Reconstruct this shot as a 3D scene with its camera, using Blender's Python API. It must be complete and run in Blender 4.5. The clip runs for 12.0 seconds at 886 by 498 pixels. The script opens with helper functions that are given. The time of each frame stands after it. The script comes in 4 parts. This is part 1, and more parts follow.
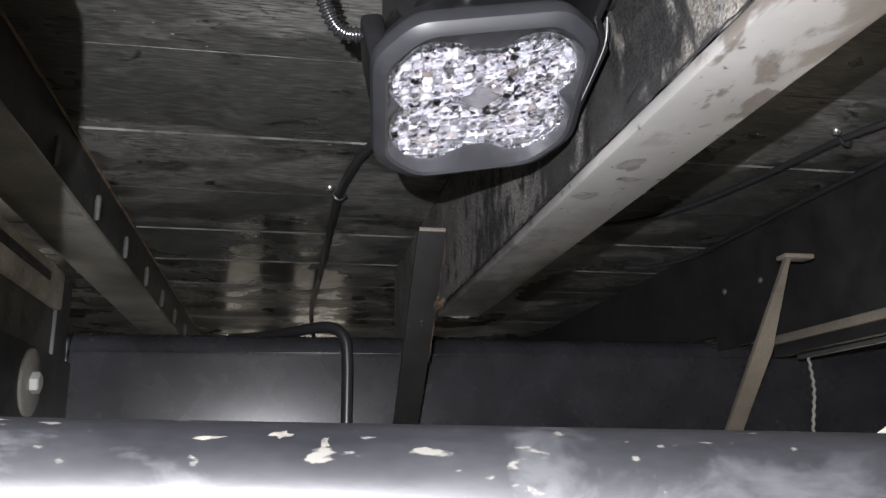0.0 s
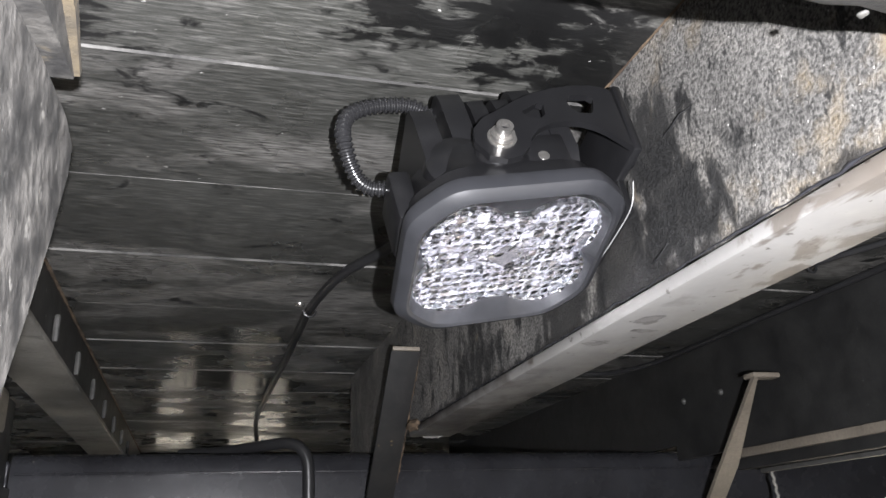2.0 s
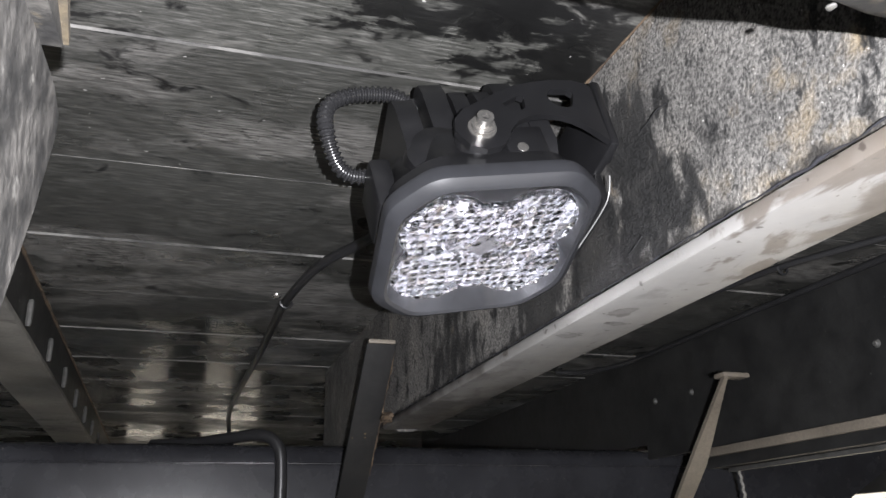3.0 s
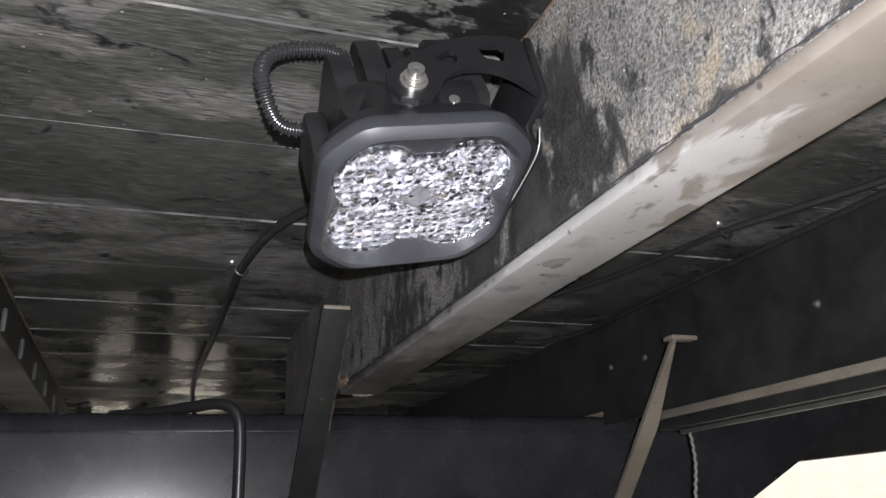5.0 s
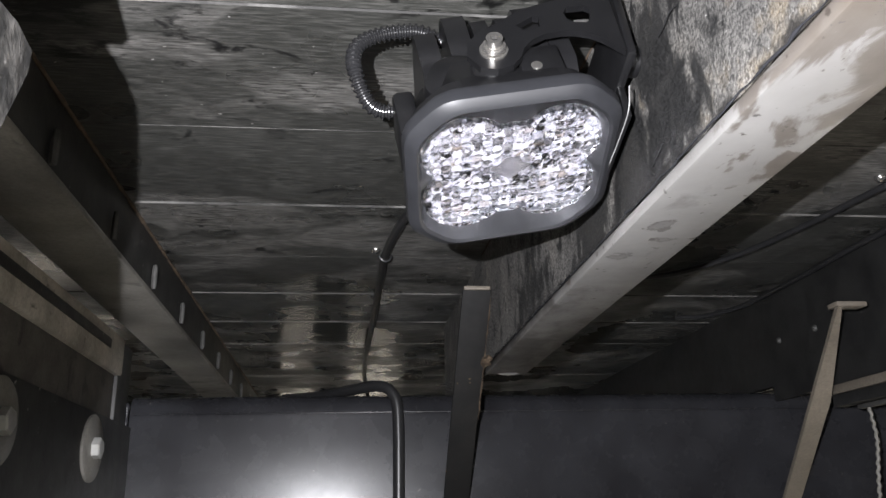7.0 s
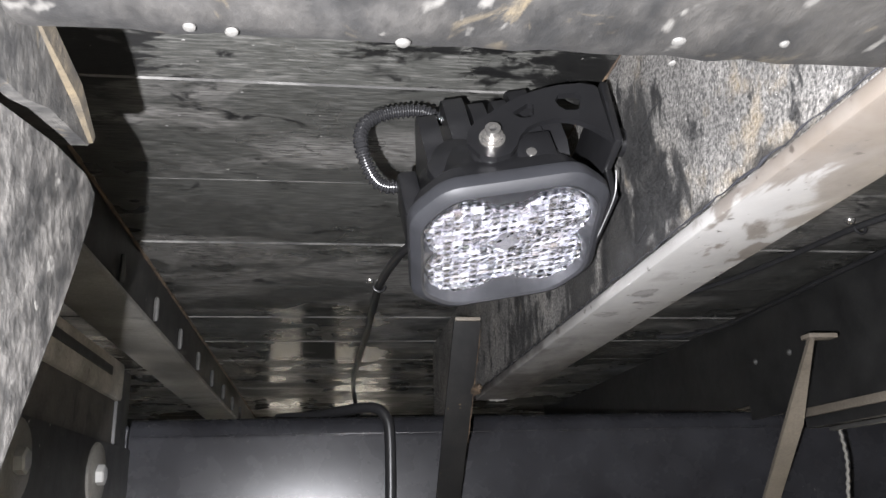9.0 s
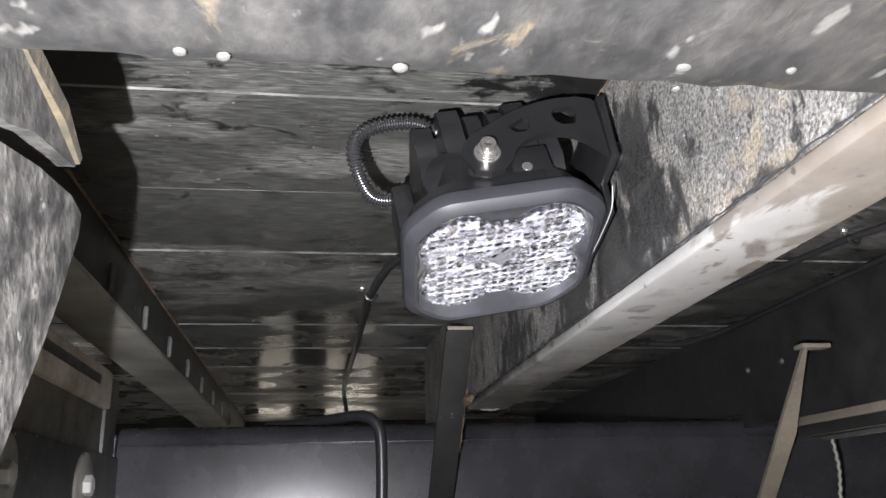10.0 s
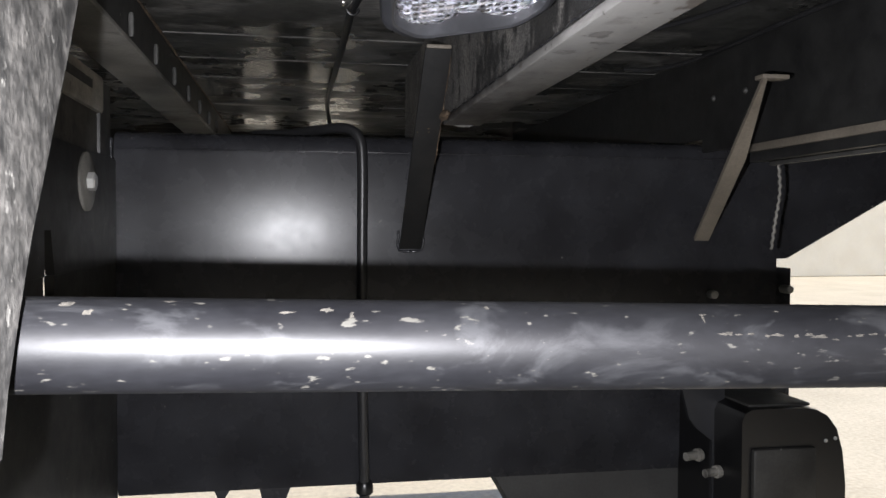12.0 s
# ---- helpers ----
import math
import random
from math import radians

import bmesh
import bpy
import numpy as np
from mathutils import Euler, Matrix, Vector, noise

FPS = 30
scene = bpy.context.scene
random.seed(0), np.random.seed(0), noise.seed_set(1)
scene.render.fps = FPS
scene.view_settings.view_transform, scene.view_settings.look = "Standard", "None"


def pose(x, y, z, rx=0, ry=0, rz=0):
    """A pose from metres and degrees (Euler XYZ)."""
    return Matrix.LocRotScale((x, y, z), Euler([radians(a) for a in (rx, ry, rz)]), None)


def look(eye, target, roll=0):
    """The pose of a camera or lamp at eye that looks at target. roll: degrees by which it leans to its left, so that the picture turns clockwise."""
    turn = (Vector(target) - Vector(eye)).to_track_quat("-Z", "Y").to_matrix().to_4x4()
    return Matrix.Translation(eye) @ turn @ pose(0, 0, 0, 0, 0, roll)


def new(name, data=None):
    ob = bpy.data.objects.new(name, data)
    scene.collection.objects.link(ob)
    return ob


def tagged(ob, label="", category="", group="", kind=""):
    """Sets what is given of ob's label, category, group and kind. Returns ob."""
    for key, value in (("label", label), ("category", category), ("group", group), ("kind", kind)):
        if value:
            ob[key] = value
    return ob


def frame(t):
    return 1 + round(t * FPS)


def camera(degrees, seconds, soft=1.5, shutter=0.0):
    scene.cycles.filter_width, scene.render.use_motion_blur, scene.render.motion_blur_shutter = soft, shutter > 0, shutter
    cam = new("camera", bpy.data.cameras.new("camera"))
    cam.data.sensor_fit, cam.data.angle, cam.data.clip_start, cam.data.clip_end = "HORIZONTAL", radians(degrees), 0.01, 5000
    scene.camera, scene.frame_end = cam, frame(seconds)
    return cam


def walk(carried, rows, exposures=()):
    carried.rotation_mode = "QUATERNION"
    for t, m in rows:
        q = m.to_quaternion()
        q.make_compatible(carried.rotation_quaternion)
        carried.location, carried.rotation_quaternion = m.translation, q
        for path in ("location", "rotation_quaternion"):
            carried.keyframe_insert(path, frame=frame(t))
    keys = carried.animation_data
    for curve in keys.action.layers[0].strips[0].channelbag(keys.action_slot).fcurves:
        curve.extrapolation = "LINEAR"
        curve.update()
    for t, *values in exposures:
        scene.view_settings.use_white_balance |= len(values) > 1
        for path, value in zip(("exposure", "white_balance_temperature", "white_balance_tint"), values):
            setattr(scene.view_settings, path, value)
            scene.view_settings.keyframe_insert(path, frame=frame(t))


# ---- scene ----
cam = camera(56.8, 12.0)
PATH = [
    (0, (-0.002, 0.022, 0.704), (0.37, 1.922, 1.208), -0.8),
    (0.5, (-0.0036, 0.0175, 0.7051), (0.3721, 1.8914, 1.2943), -0.70),
    (1, (-0.0121, 0.0275, 0.7253), (0.4489, 1.8690, 1.3548), -1.81),
    (1.5, (-0.0320, 0.0267, 0.7326), (0.4744, 1.8402, 1.4072), -2.23),
    (2, (-0.0409, 0.0278, 0.7368), (0.4987, 1.8276, 1.4220), -2.13),
    (2.5, (-0.0419, 0.0288, 0.7338), (0.5243, 1.8215, 1.4162), -1.84),
    (3, (-0.0420, 0.0259, 0.7308), (0.5501, 1.8092, 1.4157), -1.34),
    (3.5, (-0.0401, 0.0239, 0.7278), (0.6425, 1.7745, 1.4127), -2.44),
    (3.7, (-0.0381, 0.0228, 0.7297), (0.6726, 1.7639, 1.4105), -2.74),
    (5.3, (-0.0215, 0.0157, 0.7134), (0.5898, 1.8126, 1.3439), -2.13),
    (5.5, (-0.0135, 0.0136, 0.7132), (0.5360, 1.8313, 1.3409), -1.72),
    (6, (-0.0036, 0.0064, 0.7140), (0.3616, 1.8717, 1.3364), -1.60),
    (6.5, (0.0054, 0.0113, 0.7069), (0.2429, 1.8964, 1.3316), -1.48),
    (8.5, (-0.0038, -0.0157, 0.7228), (0.2537, 1.8672, 1.3462), -1.48),
    (9, (-0.0078, -0.0257, 0.7308), (0.2734, 1.8582, 1.3406), -1.78),
    (9.5, (-0.0157, -0.0236, 0.7330), (0.2786, 1.8560, 1.3498), -1.79),
    (10, (-0.0086, -0.0227, 0.7379), (0.2945, 1.8567, 1.3512), -1.79),
    (10.5, (-0.0066, -0.0257, 0.7388), (0.3033, 1.8592, 1.3312), -1.79),
    (11, (0.0012, -0.0338, 0.7356), (0.3291, 1.9158, 1.0382), -1.75),
    (11.5, (0.001, -0.064, 0.74), (0.329, 1.908, 0.77), -0.7),
    (12, (-0.009, -0.064, 0.729), (0.338, 1.905, 0.674), 0.2),
]
walk(cam, [(t, look(eye, target, roll)) for t, eye, target, roll in PATH], [(0.0, 0.7), (0.6, 0.65), (1.0, 0.92), (1.5, 1.1), (2.0, 1.12), (2.5, 1.02), (3.1, 0.93), (3.5, 0.82), (5.5, 0.82), (6.7, 0.9), (8.7, 1.1), (9.0, 1.2), (10.6, 1.2), (11.1, 1.02), (11.5, 0.55), (12.0, 0.42)])

# ---- world, sun, large lights ----
world = bpy.data.worlds.new("world")
scene.world = world
world.use_nodes = True
wn = world.node_tree
sky = wn.nodes.new("ShaderNodeTexSky")
sky.sky_type, sky.sun_disc = "NISHITA", False
sky.sun_elevation, sky.sun_rotation = radians(60), radians(122)
wn.links.new(sky.outputs[0], wn.nodes["Background"].inputs[0])
wn.nodes["Background"].inputs[1].default_value = 0.15
sun_data = bpy.data.lights.new("sun", "SUN")
sun_data.energy, sun_data.angle, sun_data.color = 4.6, radians(0.6), (1.0, 0.94, 0.84)
sun = new("sun", sun_data)
sun.matrix_world = look((0, 0, 5), (-0.40, 0.25, 4.18))
# the torch of the telephone that films
torch_data = bpy.data.lights.new("torch", "SPOT")
torch_data.energy, torch_data.shadow_soft_size, torch_data.color = 15.0, 0.0013, (0.968, 0.965, 1.015)
torch_data.spot_size, torch_data.spot_blend = radians(150), 0.6
torch = new("torch", torch_data)
torch.matrix_world = look((-0.033, -0.020, 0.7155), (0.03, 0.5, 0.80))


# ---- materials ----
def material(name, rough=0.6, metal=0.0, coat=0.0):
    m = bpy.data.materials.new(name)
    m.use_nodes = True
    n = m.node_tree
    b = n.nodes["Principled BSDF"]
    b.inputs["Roughness"].default_value = rough
    b.inputs["Metallic"].default_value = metal
    b.inputs["Coat Weight"].default_value = coat
    return m, n, b


def coords(n, stretch=(1, 1, 1), turn=(0, 0, 0)):
    g = n.nodes.new("ShaderNodeNewGeometry")
    v = n.nodes.new("ShaderNodeMapping")
    v.inputs["Scale"].default_value = stretch
    v.inputs["Rotation"].default_value = turn
    n.links.new(g.outputs["Position"], v.inputs["Vector"])
    return v.outputs[0]


def noisy(n, vec, scale, detail=6.0, rough=0.6, distort=0.0):
    t = n.nodes.new("ShaderNodeTexNoise")
    t.inputs["Scale"].default_value, t.inputs["Detail"].default_value = scale, detail
    t.inputs["Roughness"].default_value, t.inputs["Distortion"].default_value = rough, distort
    n.links.new(vec, t.inputs["Vector"])
    return t.outputs["Fac"]


def ramp(n, fac, stops):
    r = n.nodes.new("ShaderNodeValToRGB")
    el = r.color_ramp.elements
    while len(el) < len(stops):
        el.new(0.5)
    for e, (p, c) in zip(el, stops):
        e.position = p
        e.color = (*c, 1) if isinstance(c, tuple) else (c, c, c, 1)
    n.links.new(fac, r.inputs[0])
    return r.outputs[0]


def mixed(n, fac, a, b, mode="MIX"):
    x = n.nodes.new("ShaderNodeMix")
    x.data_type, x.blend_type = "RGBA", mode
    for sock, v in ((x.inputs[0], fac), (x.inputs[6], a), (x.inputs[7], b)):
        if isinstance(v, bpy.types.NodeSocket):
            n.links.new(v, sock)
        elif isinstance(v, tuple):
            sock.default_value = (*v, 1)
        else:
            sock.default_value = v
    return x.outputs[2]


def bumped(n, b, height, strength, distance):
    x = n.nodes.new("ShaderNodeBump")
    x.inputs["Strength"].default_value, x.inputs["Distance"].default_value = strength, distance
    n.links.new(height, x.inputs["Height"])
    n.links.new(x.outputs[0], b.inputs["Normal"])


def worn(name, dark, light, scale, rough, metal=0.0, coat=0.0, bump=0.0003, fine=400.0, stretch=(1, 1, 1), spots=None, grime=None, spread=(0.35, 0.7), vary=0.12, grit=(0.3, 0.7, 0.72)):
    """A surface of two tones at a coarse and a fine scale, with chips (spots) and dirt (grime) if given."""
    m, n, b = material(name, rough, metal, coat)
    v = coords(n, stretch)
    big, small = noisy(n, v, scale), noisy(n, v, fine, 4)
    col = ramp(n, big, [(spread[0], dark), (spread[1], light)])
    grain = ramp(n, small, [(grit[0], grit[2]), (grit[1], 1.0)])
    col = mixed(n, 1.0, col, grain, "MULTIPLY")
    if grime:
        tone, where, gscale = grime
        col = mixed(n, ramp(n, noisy(n, coords(n, stretch), gscale, 8, 0.65, 0.6), [(where, 0.0), (where + 0.10, 1.0)]), col, tone)
    if spots:
        tone, where, sscale = spots
        col = mixed(n, ramp(n, noisy(n, v, sscale, 3, 0.5), [(where, 0.0), (where + 0.05, 1.0)]), col, tone)
    n.links.new(col, b.inputs["Base Color"])
    rr = n.nodes.new("ShaderNodeMapRange")
    rr.inputs["To Min"].default_value, rr.inputs["To Max"].default_value = max(0.03, rough - vary), min(1.0, rough + vary)
    n.links.new(noisy(n, v, scale * 3.1, 5), rr.inputs["Value"])
    n.links.new(rr.outputs[0], b.inputs["Roughness"])
    if bump:
        bumped(n, b, small, 0.6, bump)
    return m


DECK_Z = 0.932


def deck_wood():
    m, n, b = material("deck_wood", 0.5)
    info = n.nodes.new("ShaderNodeObjectInfo")
    v = coords(n, (1, 7, 1))
    streak = noisy(n, coords(n, (14, 130, 20)), 5.0, 8, 0.7)
    saw = noisy(n, coords(n, (2.2, 16, 1)), 40.0, 7, 0.65)
    cloud = noisy(n, coords(n, (1, 1.6, 1)), 9.0, 5, 0.55, 0.4)
    base = ramp(n, streak, [(0.34, (0.024, 0.025, 0.022)), (0.52, (0.060, 0.060, 0.055)), (0.70, (0.15, 0.147, 0.138))])
    pale = ramp(n, saw, [(0.38, (0.05, 0.048, 0.044)), (0.62, (0.26, 0.253, 0.238))])
    col = mixed(n, ramp(n, cloud, [(0.50, 0.0), (0.58, 0.85)]), base, pale)
    tone = n.nodes.new("ShaderNodeMapRange")
    tone.inputs["To Min"].default_value, tone.inputs["To Max"].default_value = 0.75, 1.25
    n.links.new(info.outputs["Random"], tone.inputs["Value"])
    cc = n.nodes.new("ShaderNodeCombineColor")
    for i in range(3):
        n.links.new(tone.outputs[0], cc.inputs[i])
    col = mixed(n, 1.0, col, cc.outputs[0], "MULTIPLY")
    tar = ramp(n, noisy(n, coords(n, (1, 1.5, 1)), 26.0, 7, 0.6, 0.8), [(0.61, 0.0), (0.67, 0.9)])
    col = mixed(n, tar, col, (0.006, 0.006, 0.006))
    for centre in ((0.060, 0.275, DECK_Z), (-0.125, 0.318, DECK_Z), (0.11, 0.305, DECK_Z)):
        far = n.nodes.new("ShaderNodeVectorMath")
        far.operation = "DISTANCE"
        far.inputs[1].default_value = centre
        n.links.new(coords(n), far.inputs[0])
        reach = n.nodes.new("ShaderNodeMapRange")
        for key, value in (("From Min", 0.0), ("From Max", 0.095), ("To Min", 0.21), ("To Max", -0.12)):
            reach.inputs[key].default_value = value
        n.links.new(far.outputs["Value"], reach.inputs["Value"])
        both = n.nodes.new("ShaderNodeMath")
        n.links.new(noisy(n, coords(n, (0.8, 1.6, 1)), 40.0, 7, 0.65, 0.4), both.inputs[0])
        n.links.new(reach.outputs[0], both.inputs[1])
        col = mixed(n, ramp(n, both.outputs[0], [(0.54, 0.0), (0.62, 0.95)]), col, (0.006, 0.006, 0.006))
    fleck = ramp(n, noisy(n, coords(n, (1, 1.4, 1)), 230.0, 2, 0.5), [(0.752, 0.0), (0.775, 0.8)])
    col = mixed(n, fleck, col, (0.42, 0.41, 0.39))
    n.links.new(col, b.inputs["Base Color"])
    rr = n.nodes.new("ShaderNodeMapRange")
    rr.inputs["From Min"].default_value, rr.inputs["From Max"].default_value = 0.42, 0.60
    rr.inputs["To Min"].default_value, rr.inputs["To Max"].default_value = 0.13, 0.62
    n.links.new(noisy(n, coords(n, (1, 1, 1)), 7.0, 4), rr.inputs["Value"])
    n.links.new(rr.outputs[0], b.inputs["Roughness"])
    bumped(n, b, streak, 0.35, 0.0006)
    return m


def plain(name, color, rough=0.5, metal=0.0, coat=0.0):
    m, n, b = material(name, rough, metal, coat)
    col = ramp(n, noisy(n, coords(n), 60.0, 5), [(0.3, tuple(0.8 * c for c in color)), (0.7, tuple(min(1, 1.12 * c) for c in color))])
    n.links.new(col, b.inputs["Base Color"])
    return m


WOOD = deck_wood()
WOOD_EDGE = worn("wood_edge", (0.03, 0.029, 0.027), (0.17, 0.165, 0.156), 22, 0.75, spread=(0.40, 0.60))
def near_to(n, vec, centre, far, top, low=-0.06):
    """A value that falls from top at the centre to low at the distance far."""
    gap = n.nodes.new("ShaderNodeVectorMath")
    gap.operation = "DISTANCE"
    gap.inputs[1].default_value = centre
    n.links.new(vec, gap.inputs[0])
    reach = n.nodes.new("ShaderNodeMapRange")
    for key, value in (("From Min", 0.0), ("From Max", far), ("To Min", top), ("To Max", low)):
        reach.inputs[key].default_value = value
    n.links.new(gap.outputs["Value"], reach.inputs["Value"])
    return reach.outputs[0]


def summed(n, a, b):
    both = n.nodes.new("ShaderNodeMath")
    n.links.new(a, both.inputs[0])
    n.links.new(b, both.inputs[1])
    return both.outputs[0]


def undercoat():
    """Gritty grey undercoat, ochre in patches, with black greasy smears round the lamp's mount."""
    m, n, b = material("gritty_undercoat", 0.62)
    v = coords(n)
    col = ramp(n, noisy(n, v, 16, 6), [(0.34, (0.085, 0.082, 0.078)), (0.52, (0.132, 0.127, 0.119)), (0.68, (0.19, 0.178, 0.16))])
    streak = noisy(n, coords(n, (1, 1, 0.22)), 30, 6, 0.6)
    col = mixed(n, 1.0, col, ramp(n, streak, [(0.36, 0.84), (0.58, 1.06)]), "MULTIPLY")
    fine = noisy(n, v, 760, 4, 0.6)
    col = mixed(n, 1.0, col, ramp(n, fine, [(0.36, 0.20), (0.50, 0.82), (0.64, 1.45)]), "MULTIPLY")
    for centre, far, top in (((0.127, 0.19, 0.838), 0.055, 0.13), ((0.127, 0.245, 0.836), 0.030, 0.08), ((0.127, 0.262, 0.926), 0.040, 0.12)):
        patch = summed(n, noisy(n, v, 60, 6, 0.6), near_to(n, v, centre, far, top, -0.12))
        col = mixed(n, ramp(n, patch, [(0.53, 0.0), (0.70, 0.5)]), col, (0.19, 0.150, 0.095))
    glint = ramp(n, noisy(n, v, 560, 2, 0.5), [(0.70, 0.0), (0.75, 0.9)])
    col = mixed(n, glint, col, (0.46, 0.45, 0.43))
    smear = noisy(n, coords(n, (1, 1.3, 0.65)), 70, 8, 0.66, 0.3)
    for centre, far, top in (((0.127, 0.292, 0.884), 0.040, 0.28), ((0.127, 0.284, 0.856), 0.044, 0.34), ((0.127, 0.315, 0.842), 0.050, 0.34), ((0.127, 0.385, 0.842), 0.060, 0.27), ((0.127, 0.262, 0.852), 0.042, 0.17), ((0.127, 0.52, 0.850), 0.090, 0.14)):
        both = summed(n, smear, near_to(n, v, centre, far, top, -0.10))
        col = mixed(n, ramp(n, both, [(0.49, 0.0), (0.60, 0.88)]), col, (0.011, 0.011, 0.011))
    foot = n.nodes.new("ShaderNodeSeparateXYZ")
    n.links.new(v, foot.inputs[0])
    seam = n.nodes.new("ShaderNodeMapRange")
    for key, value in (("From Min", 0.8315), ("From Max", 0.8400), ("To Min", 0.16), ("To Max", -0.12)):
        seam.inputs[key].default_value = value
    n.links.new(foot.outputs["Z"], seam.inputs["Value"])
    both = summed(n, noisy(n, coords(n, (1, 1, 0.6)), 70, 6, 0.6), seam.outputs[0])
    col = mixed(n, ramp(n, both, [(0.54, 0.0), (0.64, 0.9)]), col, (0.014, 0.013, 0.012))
    n.links.new(col, b.inputs["Base Color"])
    rough = ramp(n, fine, [(0.4, 0.75), (0.62, 0.42)])
    n.links.new(rough, b.inputs["Roughness"])
    bumped(n, b, fine, 0.8, 0.0010)
    return m


def flange_paint():
    """Pale grey paint: a brown film at one end, dark ring stains, and grime towards the far end."""
    m, n, b = material("pale_paint", 0.42)
    v = coords(n)
    col = ramp(n, noisy(n, v, 14, 6), [(0.35, (0.200, 0.194, 0.185)), (0.68, (0.255, 0.249, 0.239))])
    brown = summed(n, noisy(n, coords(n, (1.6, 0.8, 1)), 26, 7, 0.6, 0.5), near_to(n, v, (0.150, 0.10, 0.825), 0.195, 0.42, -0.18))
    col = mixed(n, ramp(n, brown, [(0.52, 0.0), (0.57, 0.75), (0.75, 0.92)]), col, (0.080, 0.066, 0.053))
    film = summed(n, noisy(n, coords(n, (1.2, 0.8, 1)), 34, 6, 0.6, 0.6), near_to(n, v, (0.162, 0.262, 0.825), 0.030, 0.18, -0.14))
    col = mixed(n, ramp(n, film, [(0.53, 0.0), (0.57, 0.8)]), col, (0.070, 0.056, 0.045))
    for centre, size in (((0.140, 0.327, 0.825), 0.0095), ((0.148, 0.346, 0.825), 0.0070), ((0.136, 0.372, 0.825), 0.0085)):
        ring = summed(n, noisy(n, v, 130, 5, 0.6), near_to(n, v, centre, size, 0.24, -0.16))
        col = mixed(n, ramp(n, ring, [(0.50, 0.0), (0.56, 0.8), (0.64, 0.35)]), col, (0.070, 0.064, 0.060))
    grime = summed(n, noisy(n, coords(n, (1, 0.6, 1)), 40, 7, 0.62, 0.4), near_to(n, v, (0.145, 0.60, 0.825), 0.21, 0.17, -0.10))
    col = mixed(n, ramp(n, grime, [(0.50, 0.0), (0.66, 0.85)]), col, (0.075, 0.068, 0.062))
    col = mixed(n, ramp(n, noisy(n, v, 190, 3, 0.5), [(0.68, 0.0), (0.73, 1.0)]), col, (0.05, 0.042, 0.036))
    n.links.new(col, b.inputs["Base Color"])
    n.links.new(ramp(n, noisy(n, v, 40, 5), [(0.3, 0.34), (0.7, 0.56)]), b.inputs["Roughness"])
    bumped(n, b, noisy(n, v, 300, 4), 0.4, 0.0001)
    return m


WEB = undercoat()
FLANGE = flange_paint()
RUST = worn("rust_edge", (0.045, 0.029, 0.019), (0.15, 0.105, 0.064), 60, 0.85, bump=0.0008)
BLACK = worn("black_coat", (0.018, 0.018, 0.0205), (0.038, 0.039, 0.044), 12, 0.27, bump=0.00004, fine=900,
             spots=((0.22, 0.21, 0.19), 0.745, 120), vary=0.06)
BAR = worn("black_bar", (0.0035, 0.0035, 0.0035), (0.010, 0.0095, 0.009), 40, 0.7, spots=((0.20, 0.14, 0.07), 0.70, 70))
TAN = worn("tan_paint", (0.15, 0.13, 0.104), (0.23, 0.20, 0.16), 18, 0.6, bump=0.0002)
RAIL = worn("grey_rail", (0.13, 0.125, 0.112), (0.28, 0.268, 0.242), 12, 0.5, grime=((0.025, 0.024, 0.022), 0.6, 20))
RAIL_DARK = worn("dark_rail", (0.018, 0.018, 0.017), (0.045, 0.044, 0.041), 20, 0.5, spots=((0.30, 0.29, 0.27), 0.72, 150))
BRACKET = worn("dusty_cast_bracket", (0.34, 0.315, 0.27), (0.68, 0.64, 0.57), 26, 0.7, grime=((0.05, 0.045, 0.04), 0.6, 40))
PIPE = worn("worn_black_paint", (0.004, 0.004, 0.005), (0.011, 0.0113, 0.0128), 30, 0.50, bump=0.00005, fine=500, stretch=(0.45, 1, 1),
            spots=((0.050, 0.048, 0.043), 0.66, 420), grime=((0.021, 0.0214, 0.023), 0.535, 60), vary=0.12)
PIPE.node_tree.nodes["Principled BSDF"].inputs["Specular IOR Level"].default_value = 0.34
BLACK.node_tree.nodes["Principled BSDF"].inputs["Specular IOR Level"].default_value = 0.33
around = PIPE.node_tree.nodes.new("ShaderNodeTangent")
around.direction_type, around.axis = "RADIAL", "X"
PIPE.node_tree.links.new(around.outputs[0], PIPE.node_tree.nodes["Principled BSDF"].inputs["Tangent"])
PIPE.node_tree.nodes["Principled BSDF"].inputs["Anisotropic"].default_value = 0.35
PIPE.node_tree.nodes["Principled BSDF"].inputs["Anisotropic Rotation"].default_value = 0.25
NEAR = worn("scabby_steel", (0.0030, 0.0030, 0.0030), (0.024, 0.0225, 0.0205), 52, 0.62, bump=0.0010, fine=260, stretch=(1, 0.5, 1), grit=(0.34, 0.66, 0.5), spread=(0.38, 0.62),
            spots=((0.050, 0.048, 0.044), 0.64, 120), grime=((0.050, 0.040, 0.025), 0.585, 58))
PLATE = worn("pitted_plate", (0.016, 0.0155, 0.0145), (0.095, 0.090, 0.083), 95, 0.6, bump=0.0011, fine=230, stretch=(1, 1, 1), grit=(0.36, 0.62, 0.35), spread=(0.36, 0.62), grime=((0.018, 0.018, 0.018), 0.62, 140), spots=((0.13, 0.125, 0.115), 0.66, 210))
PLASTIC = plain("black_powder_coat", (0.0070, 0.0070, 0.0076), 0.31)
BEZEL = plain("charcoal_bezel", (0.019, 0.0196, 0.0222), 0.44)
FACET = plain("satin_facet", (0.050, 0.051, 0.056), 0.30, 0.35)
LOOM = plain("loom_plastic", (0.016, 0.016, 0.017), 0.22)
